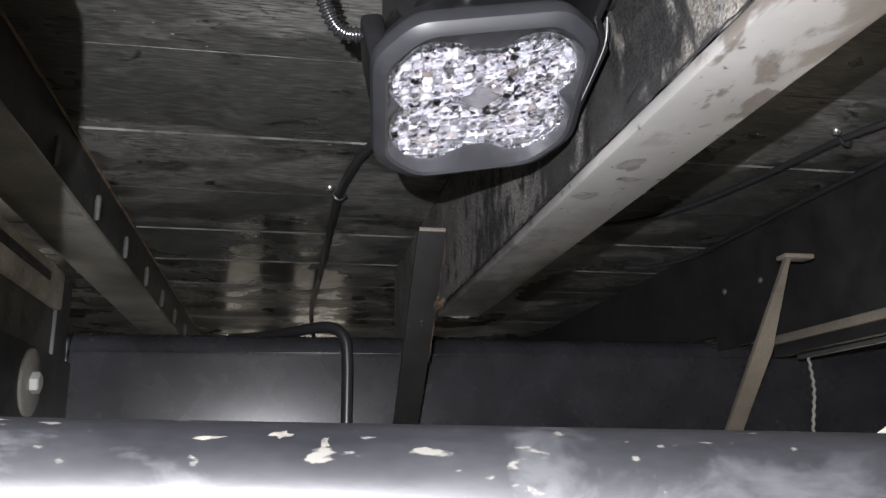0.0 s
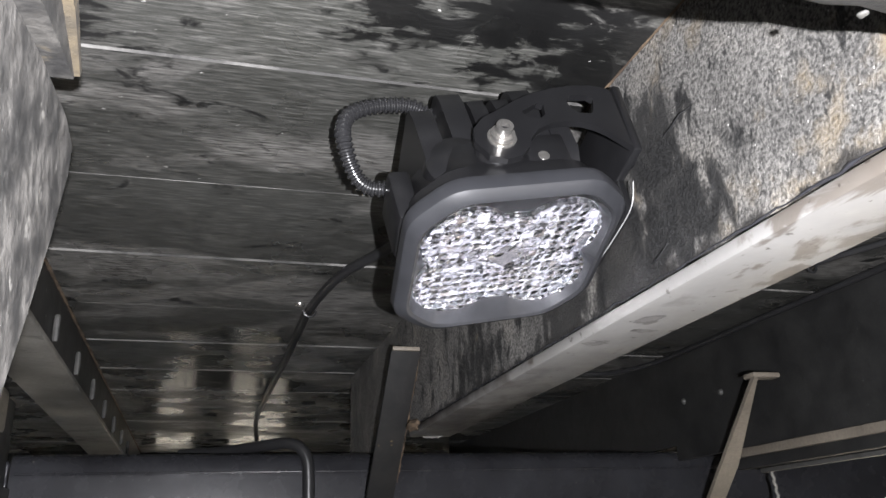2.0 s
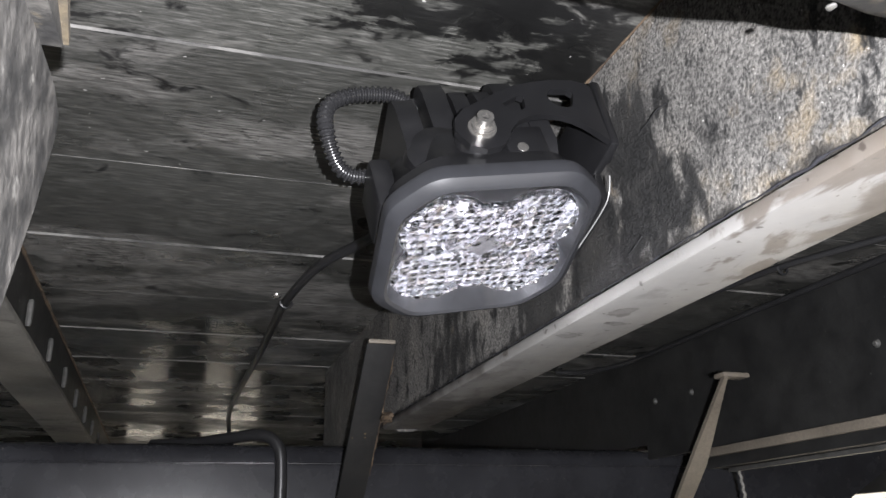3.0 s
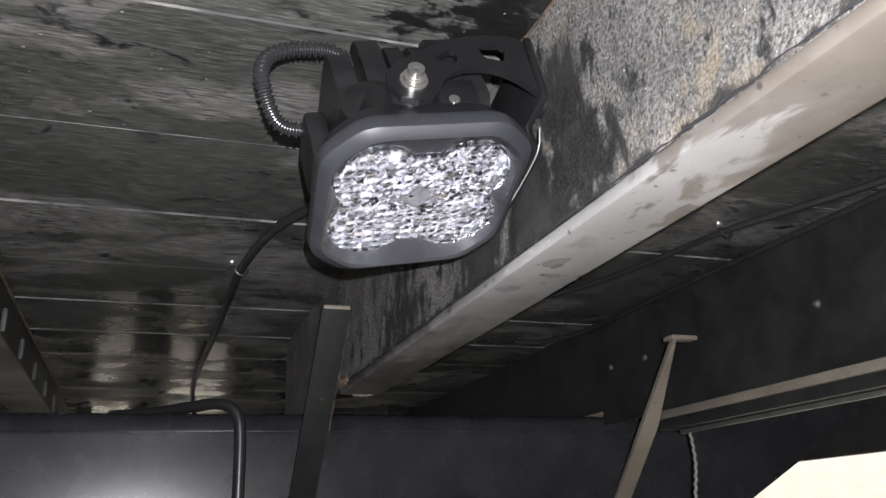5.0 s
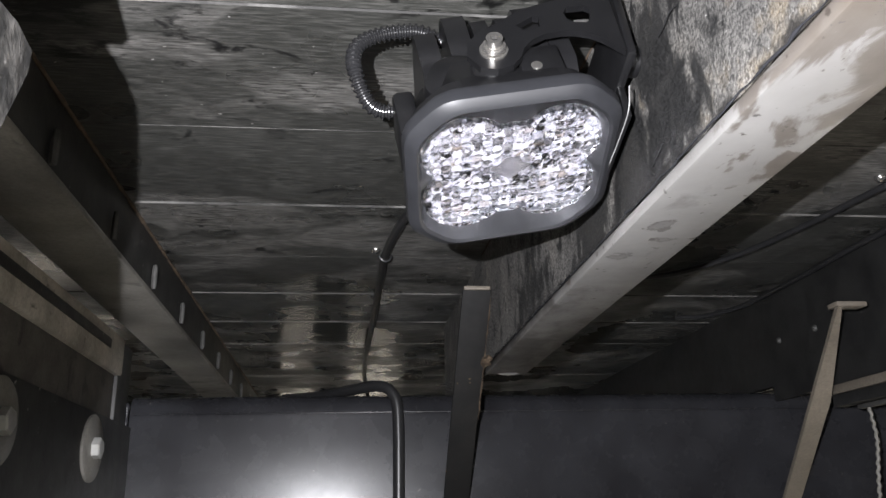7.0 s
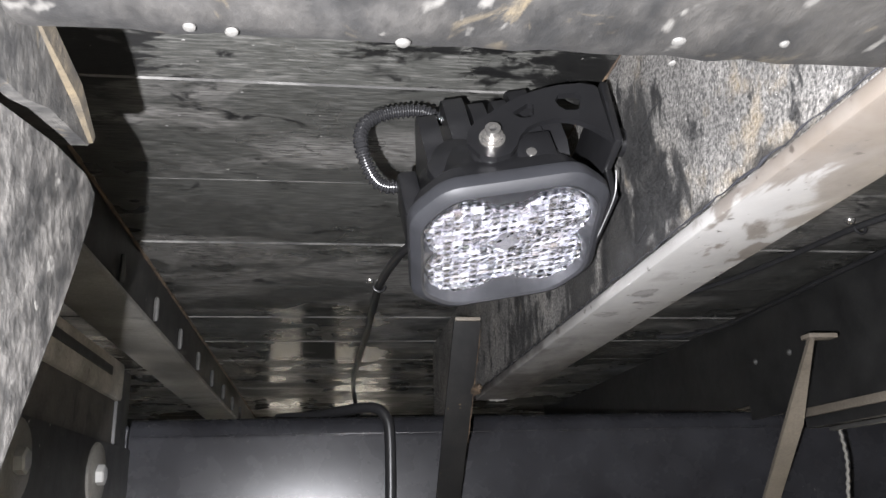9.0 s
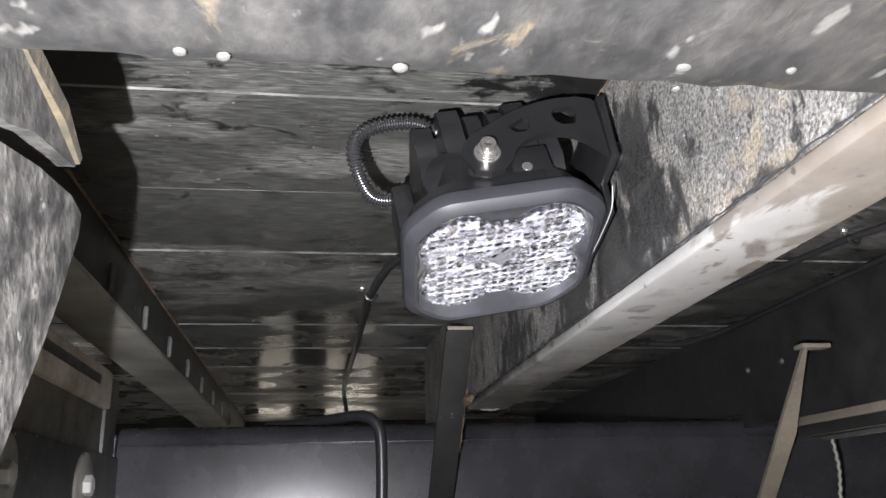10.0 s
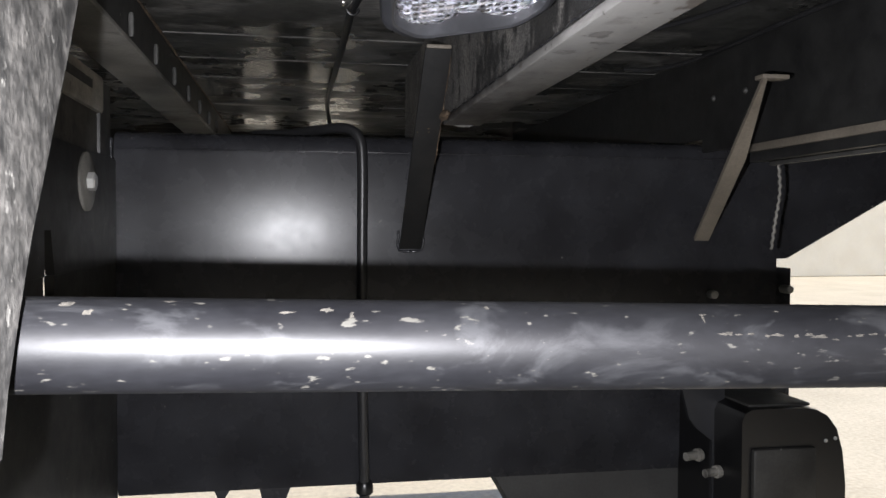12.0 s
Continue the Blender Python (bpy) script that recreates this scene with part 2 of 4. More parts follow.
CABLE = plain("cable_sheath", (0.02, 0.02, 0.021), 0.35)
STEEL = plain("stainless_steel", (0.46, 0.445, 0.42), 0.27, 0.9)
ZINC = plain("zinc_washer", (0.50, 0.50, 0.48), 0.34, 0.45)
BARE = plain("bare_edge", (0.32, 0.32, 0.315), 0.35, 0.3)
SCUFF = worn("scuffed_paint", (0.006, 0.006, 0.006), (0.018, 0.0175, 0.016), 400, 0.7)
CHIP = worn("flaked_primer", (0.022, 0.020, 0.0165), (0.080, 0.073, 0.062), 500, 0.8)
CONCRETE = worn("pale_concrete", (0.43, 0.385, 0.31), (0.52, 0.465, 0.38), 2.0, 0.85, fine=60, bump=0.002)
CREAM = worn("cream_backdrop", (0.76, 0.70, 0.60), (0.83, 0.78, 0.69), 3.0, 0.9, fine=90, bump=0.002)
FILLER = worn("dark_filler", (0.02, 0.02, 0.02), (0.05, 0.05, 0.048), 8, 0.7)
MUD = worn("dried_mud", (0.032, 0.031, 0.028), (0.055, 0.053, 0.049), 300, 0.7)
SHANK = worn("dull_shank", (0.05, 0.05, 0.047), (0.095, 0.093, 0.088), 90, 0.55)
SCAB = worn("scabby_gusset", (0.012, 0.0115, 0.011), (0.055, 0.052, 0.047), 90, 0.68, bump=0.0008, fine=300, grit=(0.36, 0.64, 0.5), spread=(0.40, 0.60), grime=((0.075, 0.060, 0.036), 0.60, 70))
DUSTY = worn("dusty_plate", (0.075, 0.070, 0.062), (0.15, 0.14, 0.125), 30, 0.65, grime=((0.03, 0.028, 0.025), 0.58, 35))
DARK_STEEL = worn("dark_steel", (0.011, 0.011, 0.011), (0.025, 0.025, 0.0242), 30, 0.55, spots=((0.05, 0.05, 0.05), 0.74, 160))


def reflector_material():
    """Polished small facets, each with its own tone; sparkle is painted into these tones."""
    m, n, b = material("chrome_reflector", 0.17, 0.74)
    at = n.nodes.new("ShaderNodeTexCoord")
    snap = n.nodes.new("ShaderNodeVectorMath")
    snap.operation = "SNAP"
    snap.inputs[1].default_value = (0.0043 / 2, 0.0043 / 2, 10.0)
    n.links.new(at.outputs["Object"], snap.inputs[0])
    dice = n.nodes.new("ShaderNodeTexWhiteNoise")
    n.links.new(snap.outputs[0], dice.inputs["Vector"])
    split = n.nodes.new("ShaderNodeSeparateColor")
    n.links.new(dice.outputs["Color"], split.inputs[0])
    col = ramp(n, split.outputs[0], [(0.0, (0.04, 0.038, 0.042)), (0.22, (0.20, 0.195, 0.212)), (0.6, (0.56, 0.55, 0.60)), (1.0, (0.95, 0.94, 1.0))])
    # pale bluish patches paint in torchlight thrown back by the bowls
    glow = noisy(n, at.outputs["Object"], 140.0, 3, 0.6)
    col = mixed(n, ramp(n, glow, [(0.48, 0.0), (0.68, 0.55)]), col, (0.74, 0.75, 0.88))
    col = mixed(n, ramp(n, split.outputs[1], [(0.88, 0.0), (0.96, 0.6)]), col, (0.36, 0.27, 0.18))
    n.links.new(col, b.inputs["Base Color"])
    return m


def lens_material():
    m, n, b = material("clear_lens", 0.02)
    b.inputs["Base Color"].default_value = (0.97, 0.98, 1.0, 1)
    b.inputs["Transmission Weight"].default_value = 1.0
    b.inputs["IOR"].default_value = 1.49
    return m


REFLECTOR, LENS = reflector_material(), lens_material()
PANE = plain("frosted_window", (0.060, 0.058, 0.062), 0.40)
DIODE = plain("phosphor_diode", (0.72, 0.70, 0.58), 0.4)


# ---- mesh helpers ----
def finish(bm, name, mats, smooth):
    me = bpy.data.meshes.new(name)
    bmesh.ops.recalc_face_normals(bm, faces=bm.faces[:])
    if smooth is not None:
        for fa in bm.faces:
            fa.smooth = True
        for e in bm.edges:
            if len(e.link_faces) == 2 and e.calc_face_angle(0) > radians(smooth):
                e.smooth = False
    bm.to_mesh(me)
    bm.free()
    for mt in mats if isinstance(mats, (list, tuple)) else [mats]:
        me.materials.append(mt)
    return me


def part(name, bm, mats, parent=None, label="", smooth=40):
    ob = new(name, finish(bm, name, mats, smooth))
    if parent is not None:
        ob.parent = parent
    if label:
        tagged(ob, label)
    return ob


def block(x0, x1, y0, y1, z0, z1, bevel=0.0, seg=2):
    bm = bmesh.new()
    bmesh.ops.create_cube(bm, size=1, matrix=Matrix.Translation(((x0 + x1) / 2, (y0 + y1) / 2, (z0 + z1) / 2)) @ Matrix.Diagonal((x1 - x0, y1 - y0, z1 - z0, 1)))
    if bevel:
        bmesh.ops.bevel(bm, geom=bm.edges[:], offset=bevel, segments=seg, affect="EDGES", profile=0.5)
    return bm


def prism(points, holes, to3, a, b, bevel=0.0):
    """A plate: an outline with holes, in two coordinates, between the depths a and b; to3(u, v, w) gives the place."""
    bm = bmesh.new()
    rings = []
    for ring in [points, *holes]:
        vs = [bm.verts.new((u, v, a)) for u, v in ring]
        rings.append(vs)
        for i, p in enumerate(vs):
            bm.edges.new((p, vs[(i + 1) % len(vs)]))
    bmesh.ops.triangle_fill(bm, use_beauty=True, use_dissolve=False, edges=bm.edges[:])
    bmesh.ops.dissolve_limit(bm, angle_limit=0.01, verts=bm.verts[:], edges=bm.edges[:]) if not holes else None
    got = bmesh.ops.extrude_face_region(bm, geom=bm.faces[:])
    for v in [g for g in got["geom"] if isinstance(g, bmesh.types.BMVert)]:
        v.co.z = b
    if bevel:
        sharp = [e for e in bm.edges if len(e.link_faces) == 2 and e.calc_face_angle(0) > 1.2]
        bmesh.ops.bevel(bm, geom=sharp, offset=bevel, segments=2, affect="EDGES", profile=0.5)
    for v in bm.verts:
        v.co = Vector(to3(v.co.x, v.co.y, v.co.z))
    return bm


def spline(points, steps):
    """Points along a smooth curve (Catmull-Rom) through the given ones."""
    p = [Vector(q) for q in points]
    p = [2 * p[0] - p[1], *p, 2 * p[-1] - p[-2]]
    out = []
    for i in range(1, len(p) - 2):
        a, b, c, d = p[i - 1:i + 3]
        for k in range(steps):
            t = k / steps
            out.append(0.5 * (2 * b + (c - a) * t + (2 * a - 5 * b + 4 * c - d) * t * t + (3 * b - a - 3 * c + d) * t ** 3))
    return out + [p[-2]]


def even(points, gap):
    out, left = [points[0]], gap
    for a, b in zip(points, points[1:]):
        d = (b - a).length
        while left <= d:
            out.append(a + (b - a) * (left / d))
            left += gap
        left -= d
    return out


def tube(points, radius, sides=10, ring=None):
    """A tube along points; ring(i) scales the radius of the i-th ring."""
    bm = bmesh.new()
    rows, side = [], None
    for i, p in enumerate(points):
        way = (points[min(i + 1, len(points) - 1)] - points[max(i - 1, 0)]).normalized()
        if side is None:
            side = way.orthogonal().normalized()
        side = (side - way * side.dot(way)).normalized()
        up = way.cross(side)
        r = radius * (ring(i) if ring else 1)
        rows.append([bm.verts.new(p + r * (math.cos(a) * side + math.sin(a) * up)) for a in [2 * math.pi * k / sides for k in range(sides)]])
    for r0, r1 in zip(rows, rows[1:]):
        for k in range(sides):
            bm.faces.new((r0[k], r0[(k + 1) % sides], r1[(k + 1) % sides], r1[k]))
    bm.faces.new(rows[0][::-1])
    bm.faces.new(rows[-1])
    return bm


def turned(profile, origin, axis, sides=24):
    """A body of revolution: (distance along axis, radius) pairs."""
    axis = Vector(axis).normalized()
    u = axis.orthogonal().normalized()
    w = axis.cross(u)
    bm = bmesh.new()
    rows = [[bm.verts.new(Vector(origin) + axis * h + r * (math.cos(2 * math.pi * k / sides) * u + math.sin(2 * math.pi * k / sides) * w)) for k in range(sides)] for h, r in profile]
    for r0, r1 in zip(rows, rows[1:]):
        for k in range(sides):
            bm.faces.new((r0[k], r0[(k + 1) % sides], r1[(k + 1) % sides], r1[k]))
    bm.faces.new(rows[0][::-1])
    bm.faces.new(rows[-1])
    return bm


def empty(name, m=None):
    ob = new(name)
    ob.empty_display_size = 0.05
    if m is not None:
        ob.matrix_world = m
    return ob


def structure(name, bm, mats, label, category, smooth=40):
    return tagged(part(name, bm, mats, None, "", smooth), label, category, kind="structure")


def thing(name, label, category, m=None, group=""):
    return tagged(empty(name, m), label, category, group)


def roughen(bm, amount, scale):
    for v in bm.verts:
        v.co += amount * noise.noise_vector(v.co * scale)
    return bm


# ---- ground and distance ----
gb = bmesh.new()
bmesh.ops.create_grid(gb, x_segments=40, y_segments=40, size=60)
structure("ground", gb, CONCRETE, "pale sunlit concrete yard around the vehicle", "ground")
# wall added to fill the overexposed distance with a warm pale tone
structure("backdrop", block(-16, 24, 11, 11.3, 0, 6.5, 0.02), CREAM, "plain cream wall added as a bright backdrop beyond the yard", "wall")

# ---- the load bed seen from below ----
DECK = DECK_Z
bed = tagged(part("load_bed", block(-1.05, 1.05, -0.9, 1.78, DECK + 0.024, DECK + 0.03), BLACK), "grimy dark timber plank bed seen from below", "load bed", kind="structure")

# dark walls added round the bed to keep daylight off its underside
structure("blocker_rear", block(-1.05, 1.05, -0.92, -0.9, 0.30, 0.96), FILLER, "dark wall added at the rear to keep daylight out", "apron")
structure("blocker_left", block(-1.07, -1.05, -0.92, 1.78, 0.22, 0.96), FILLER, "dark side wall added to keep daylight out", "side skirt")
structure("blocker_right", prism([(-0.92, 0.22), (0.75, 0.22), (0.75, 0.80), (1.78, 0.80), (1.78, 0.96), (-0.92, 0.96)], [], lambda u, v, w: (w, u, v), 1.05, 1.07), FILLER, "dark side wall added to keep daylight out", "side skirt")
# made-up front wall; two of its openings give the planks their bright reflections
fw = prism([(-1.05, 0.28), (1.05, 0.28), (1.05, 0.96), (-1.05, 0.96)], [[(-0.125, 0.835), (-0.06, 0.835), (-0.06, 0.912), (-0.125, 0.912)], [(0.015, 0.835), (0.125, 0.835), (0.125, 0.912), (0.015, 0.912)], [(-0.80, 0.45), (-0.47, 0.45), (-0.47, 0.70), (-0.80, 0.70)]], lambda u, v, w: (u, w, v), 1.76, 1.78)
structure("blocker_front", fw, FILLER, "dark front wall with three openings, added to shape the daylight", "bulkhead", None)

# added wall that stops light from the open right side
structure("blocker_tank", block(0.60, 0.62, 0.96, 1.758, 0.45, 0.80), FILLER, "dark wall added behind the tank to keep daylight out", "chassis member")

# ---- longitudinal beam that carries the lamp ----
beam = thing("floor_beam", "steel channel beam with gritty undercoat and worn pale flange", "beam")
wb = bmesh.new()
NY, NZ = 150, 22
grid = [[wb.verts.new((0.127 + 0.0011 * (noise.fractal(Vector((0, 0.15 + 0.009 * i, z)) * 120, 1, 2, 4)), -0.35 + 0.009 * i, z)) for z in [0.8315 + 0.1005 * k / (NZ - 1) for k in range(NZ)]] for i in range(NY)]
back = [[wb.verts.new((0.134, -0.35 + 0.009 * i, z)) for z in (0.8315, DECK)] for i in (0, NY - 1)]
for g0, g1 in zip(grid, grid[1:]):
    for k in range(NZ - 1):
        wb.faces.new((g0[k], g1[k], g1[k + 1], g0[k + 1]))
wb.faces.new((back[0][0], back[0][1], back[1][1], back[1][0]))
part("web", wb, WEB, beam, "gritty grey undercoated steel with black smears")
fb = block(0.1265, 0.1625, -0.35, 0.705, 0.8250, 0.8313, 0.0016)
part("flange", fb, FLANGE, beam, "off-white scuffed paint with brown stains")
wl = bmesh.new()
pts = even(spline([(0.1262, -0.3, 0.8316), (0.1262, 0.2, 0.8318), (0.1263, 0.5, 0.8316), (0.1262, 0.70, 0.8316)], 60), 0.004)
part("weld_seam", tube([p + 0.0009 * noise.noise_vector(p * 150) for p in pts], 0.00048, 7, lambda i: 0.35 + 1.7 * abs(noise.noise(Vector((i * 0.41, 0, 0)))) + 0.9 * abs(noise.noise(Vector((i * 0.9, 5, 0))))), BLACK, beam, "black grimy weld line", 80)

rl = even(spline([(0.1268, -0.1, DECK - 0.0008), (0.1266, 0.2, DECK - 0.0010), (0.1267, 0.45, DECK - 0.0008), (0.1267, 0.70, DECK - 0.0009)], 40), 0.004)
part("rust_line", tube(rl, 0.0010, 6, lambda i: 0.5 + 1.0 * abs(noise.noise(Vector((i * 0.37, 11, 0))))), RUST, beam, "rust-brown line where the web meets the planks", 80)

# ---- second beam further along the bed ----
beam2 = thing("floor_beam", "dark steel beam with a pale lower edge", "beam")
part("web", prism([(0.30, 0.8165), (0.833, 0.8165), (0.833, 0.8325), (1.70, 0.8325), (1.70, DECK), (0.30, DECK)], [], lambda u, v, w: (w, u, v), 0.4575, 0.463, 0.001), DARK_STEEL, beam2)
part("flange", block(0.4545, 0.460, 0.30, 0.735, 0.8075, 0.8160, 0.0012), TAN, beam2, "tan painted lower edge")
part("soffit", block(0.4603, 0.4735, 0.30, 0.735, 0.7975, 0.8160, 0.001), DARK_STEEL, beam2, "dark smooth underside")
part("rim", block(0.4705, 0.4765, 0.30, 0.715, 0.7930, 0.7972, 0.001), SHANK, beam2, "thin grey lower rim")

# ---- edge rail beside the frame ----
rail = thing("edge_rail", "grey steel angle rail along the bed planks", "rail")
# upright leg coloured darker than the underside to paint in its shade
part("web", block(-0.158, -0.1515, -0.2, 1.75, 0.8895, DECK, 0.001), RAIL_DARK, rail, "upright leg with its shade put into a dark colour")
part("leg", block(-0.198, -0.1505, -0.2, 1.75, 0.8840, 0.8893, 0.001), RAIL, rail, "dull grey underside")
part("bead", tube(even(spline([(-0.1515, 0.1, DECK - 0.001), (-0.1505, 0.6, DECK - 0.001), (-0.151, 1.74, DECK - 0.001)], 60), 0.005), 0.0018, 6, lambda i: 0.6 + 0.9 * abs(noise.noise(Vector((i * 0.31, 2, 0))))), RUST, rail, "ochre sealant bead", 80)
for i in range(9):
    y = 0.425 + 0.1225 * i
    c = turned([(0, 0.0019), (0.003, 0.0024), (0.016, 0.0024), (0.020, 0.0019)], (-0.1484, y, 0.8890), (0, 0, 1), 8)
    part("clip", c, SHANK, rail, "dull bolt shank")

# ---- chassis side with its bracket and washers ----
frame_side = thing("chassis_rail", "dusty steel chassis rail with bolted side plates", "chassis")
part("side_plate", prism([(0.616, 0.690), (0.835, 0.690), (0.835, 0.797), (0.24, 0.797), (0.24, 0.690), (0.590, 0.690), (0.590, 0.7250), (0.606, 0.7250)], [], lambda u, v, w: (w, u, v), -0.203, -0.196, 0.0012), RAIL_DARK, frame_side, "dark bolted plate")
part("upper_plate", block(-0.214, -0.203, 0.24, 0.787, 0.7975, 0.842, 0.0015), DUSTY, frame_side, "dull grey plate")
bk = block(-0.232, -0.199, 0.24, 0.80, 0.839, 0.876, 0.004)
part("slotted_bracket", bk, BRACKET, frame_side, "dusty tan bracket with a long slot")
# no hole is cut: a dark strip gives the shade inside the slot
part("slot", block(-0.2000, -0.1980, 0.30, 0.75, 0.857, 0.8655, 0.0008), RAIL_DARK, frame_side, "dark strip painted in for the shade of the slot")
part("lower_plate", prism([(0.616, 0.6895), (0.838, 0.6895), (0.838, 0.40), (0.24, 0.40), (0.24, 0.6895), (0.590, 0.6895), (0.590, 0.674), (0.617, 0.674)], [], lambda u, v, w: (w, u, v), -0.204, -0.197, 0.0012), RAIL_DARK, frame_side, "dark lower plate")
part("end_plate", block(-0.26, -0.2005, 0.79, 0.835, 0.74, 0.872, 0.002), RAIL_DARK, frame_side)
for y in (0.522, 0.712):
    w = part("washer", turned([(0, 0.0265), (0.0022, 0.0265), (0.003, 0.0255), (0.003, 0.009)], (-0.1962, y, 0.768), (1, 0, 0), 36), RAIL, frame_side, "large dull zinc washer")
    part("bolt", turned([(0, 0.0085), (0.0055, 0.0085), (0.0065, 0.0070)], (-0.1935, y, 0.768), (1, 0, 0), 6), ZINC, w, "", None)

# ---- black cross panel ----
panel = thing("black_tank", "glossy black painted steel tank slung under the bed", "tank")
prof = [(0.846, 0.441), (0.8395, 0.458), (0.8345, 0.805), (0.836, 0.817), (0.842, 0.825), (0.852, 0.828), (0.95, 0.828), (0.95, 0.441)]
pb = prism(prof, [], lambda u, v, w: (w, u, v), -0.198, 0.557)
part("end_flange", block(0.5574, 0.580, 0.842, 0.95, 0.425, 0.680, 0.001), BLACK, panel)
part("panel", pb, BLACK, panel, "glossy black sheet with a rolled top edge", 50)
part("weld_seam", tube(even(spline([(-0.2, 0.833, 0.52), (-0.199, 0.8325, 0.7), (-0.2, 0.831, 0.82)], 40), 0.003), 0.0028, 7, lambda i: 0.5 + 1.0 * abs(noise.noise(Vector((i * 0.4, 7, 0))))), BLACK, panel, "lumpy vertical weld", 80)
part("skid", prism([(0.214, 0.4405), (0.556, 0.4405), (0.556, 0.37), (0.255, 0.37)], [], lambda u, v, w: (u, w, v), 0.848, 0.95, 0.001), FILLER, panel, "dark plate under the tank")
for a, b, c in ((-0.100, -0.083, 0.428), (-0.052, -0.018, 0.420)):
    part("tab", prism([(a, 0.4405), (b, 0.4405), (b - 0.008, c), (a + 0.005, c)], [], lambda u, v, w: (u, w, v), 0.850, 0.856, 0.0006), BLACK, panel)
part("lip", block(-0.195, 0.555, 0.8325, 0.838, 0.8085, 0.8105, 0.0008), BLACK, panel)
gs = prism([(0.5575, 0.6915), (0.572, 0.6920), (0.860, 0.846), (0.5575, 0.846)], [], lambda u, v, w: (u, w, v), 0.838, 0.846, 0.0008)
part("gusset", gs, BLACK, panel, "slanting black corner gusset")
for x, z in ((0.472, 0.650), (0.569, 0.655)):
    part("stud", turned([(-0.007, 0.005), (0.010, 0.005), (0.011, 0.004)], (x, 0.836, z), (0, -1, 0), 10), ZINC, panel)

cord = even(spline([(0.4735, 0.702, 0.794), (0.4745, 0.701, 0.765), (0.4705, 0.702, 0.735), (0.4665, 0.702, 0.706)], 20), 0.0016)
tagged(part("hanging_cord", tube([p + Vector((0.0006 * math.cos(i * 1.3), 0.0006 * math.sin(i * 1.3), 0)) for i, p in enumerate(cord)], 0.0016, 7), RAIL, None, "", 80), "grey twisted cord hanging from the beam rim", "cord")
for y, z in ((0.499, 0.868), (0.739, 0.874), (0.807, 0.876)):
    part("bolt", turned([(0, 0.0036), (0.0014, 0.0034), (0.003, 0.0018)], (0.4577, y, z), (-1, 0, 0), 10), SHANK, beam2, "small dull bolt head")
lump = bmesh.new()
bmesh.ops.create_icosphere(lump, subdivisions=3, radius=1, matrix=Matrix.Translation((0.121, 0.668, 0.829)) @ Matrix.Diagonal((0.0035, 0.014, 0.0040, 1)))
part("rust_lump", roughen(lump, 0.0026, 420), RUST, beam, "ochre rust scab at the beam end")
lump = bmesh.new()
bmesh.ops.create_icosphere(lump, subdivisions=3, radius=1, matrix=Matrix.Translation((0.146, 0.703, 0.8270)) @ Matrix.Diagonal((0.011, 0.004, 0.003, 1)))
part("weld_end", roughen(lump, 0.0020, 420), FLANGE, beam, "pale lumpy weld at the flange end")

# ---- diagonal braces ----
def brace(name, top, foot, width, mat, label, leg, taper=0):
    top, foot = Vector(top), Vector(foot)
    b = thing(name, label, "brace")
    along = (foot - top).normalized()
    side = Vector((1, 0, 0))
    out = along.cross(side).normalized()
    far = (foot - top).length
    if taper:
        h = width / 2
        bm = prism([(-h, 0), (-0.6 * h, 0), (h, taper * far), (h, far), (-h, far)], [], lambda u, v, w: (u, v, w), -0.002, 0.002, 0.0004)
    else:
        bm = block(-width / 2, width / 2, 0, far, -0.002, 0.002, 0.0007)
    bm.transform(Matrix(((side.x, along.x, out.x, top.x), (side.y, along.y, out.y, top.y), (side.z, along.z, out.z, top.z), (0, 0, 0, 1))))
    part("face", bm, mat, b)
    if leg:
        lm = block(width / 2 - 0.004, width / 2, 0, (foot - top).length, 0.0, leg, 0.0007)
        lm.transform(Matrix(((side.x, along.x, out.x, top.x), (side.y, along.y, out.y, top.y), (side.z, along.z, out.z, top.z), (0, 0, 0, 1))))
        part("leg", lm, RAIL_DARK, b)
    return b


brace("diagonal_brace", (0.114, 0.66, 0.888), (0.112, 0.832, 0.705), 0.024, BAR, "black flat bar brace with rust at the beam end", 0)
b1 = bpy.data.objects["diagonal_brace"]
fw_pts = [(0.0985, 0.829, 0.724), (0.0985, 0.830, 0.708), (0.101, 0.8315, 0.7025), (0.112, 0.832, 0.7010), (0.123, 0.8315, 0.7025), (0.1260, 0.830, 0.708), (0.1260, 0.829, 0.724)]
part("foot_weld", tube([p + 0.0010 * noise.noise_vector(p * 400) for p in even(spline(fw_pts, 12), 0.0016)], 0.0021, 7, lambda i: 0.6 + 0.9 * abs(noise.noise(Vector((i * 0.5, 3, 0))))), BLACK, b1, "lumpy black weld at the foot", 80)
ep = [(0.1262, 0.664, 0.882), (0.1262, 0.69, 0.856), (0.1260, 0.725, 0.818), (0.1258, 0.75, 0.791)]
part("rusty_edge", tube([p + 0.0008 * noise.noise_vector(p * 300) for p in even(spline(ep, 16), 0.002)], 0.0013, 6, lambda i: 0.2 + 1.6 * abs(noise.noise(Vector((i * 0.33, 9, 0))))), RUST, b1, "rust bleeding along one edge", 80)
part("top_edge", block(0.103, 0.1252, 0.6572, 0.6612, 0.8872, 0.8905, 0.0006), TAN, b1, "paler worn upper end")
b2 = brace("diagonal_brace", (0.402, 0.600, 0.861), (0.455, 0.828, 0.715), 0.018, TAN, "tan painted flat brace with a tapered upper end", 0, 0.42)
part("tab", block(0.392, 0.418, 0.598, 0.612, 0.860, 0.864, 0.001), TAN, b2)

# ---- cross pipe close to the camera ----
pipe = thing("cross_pipe", "black painted steel pipe with chipped scratched paint", "pipe")
PIPE_R = 0.0119


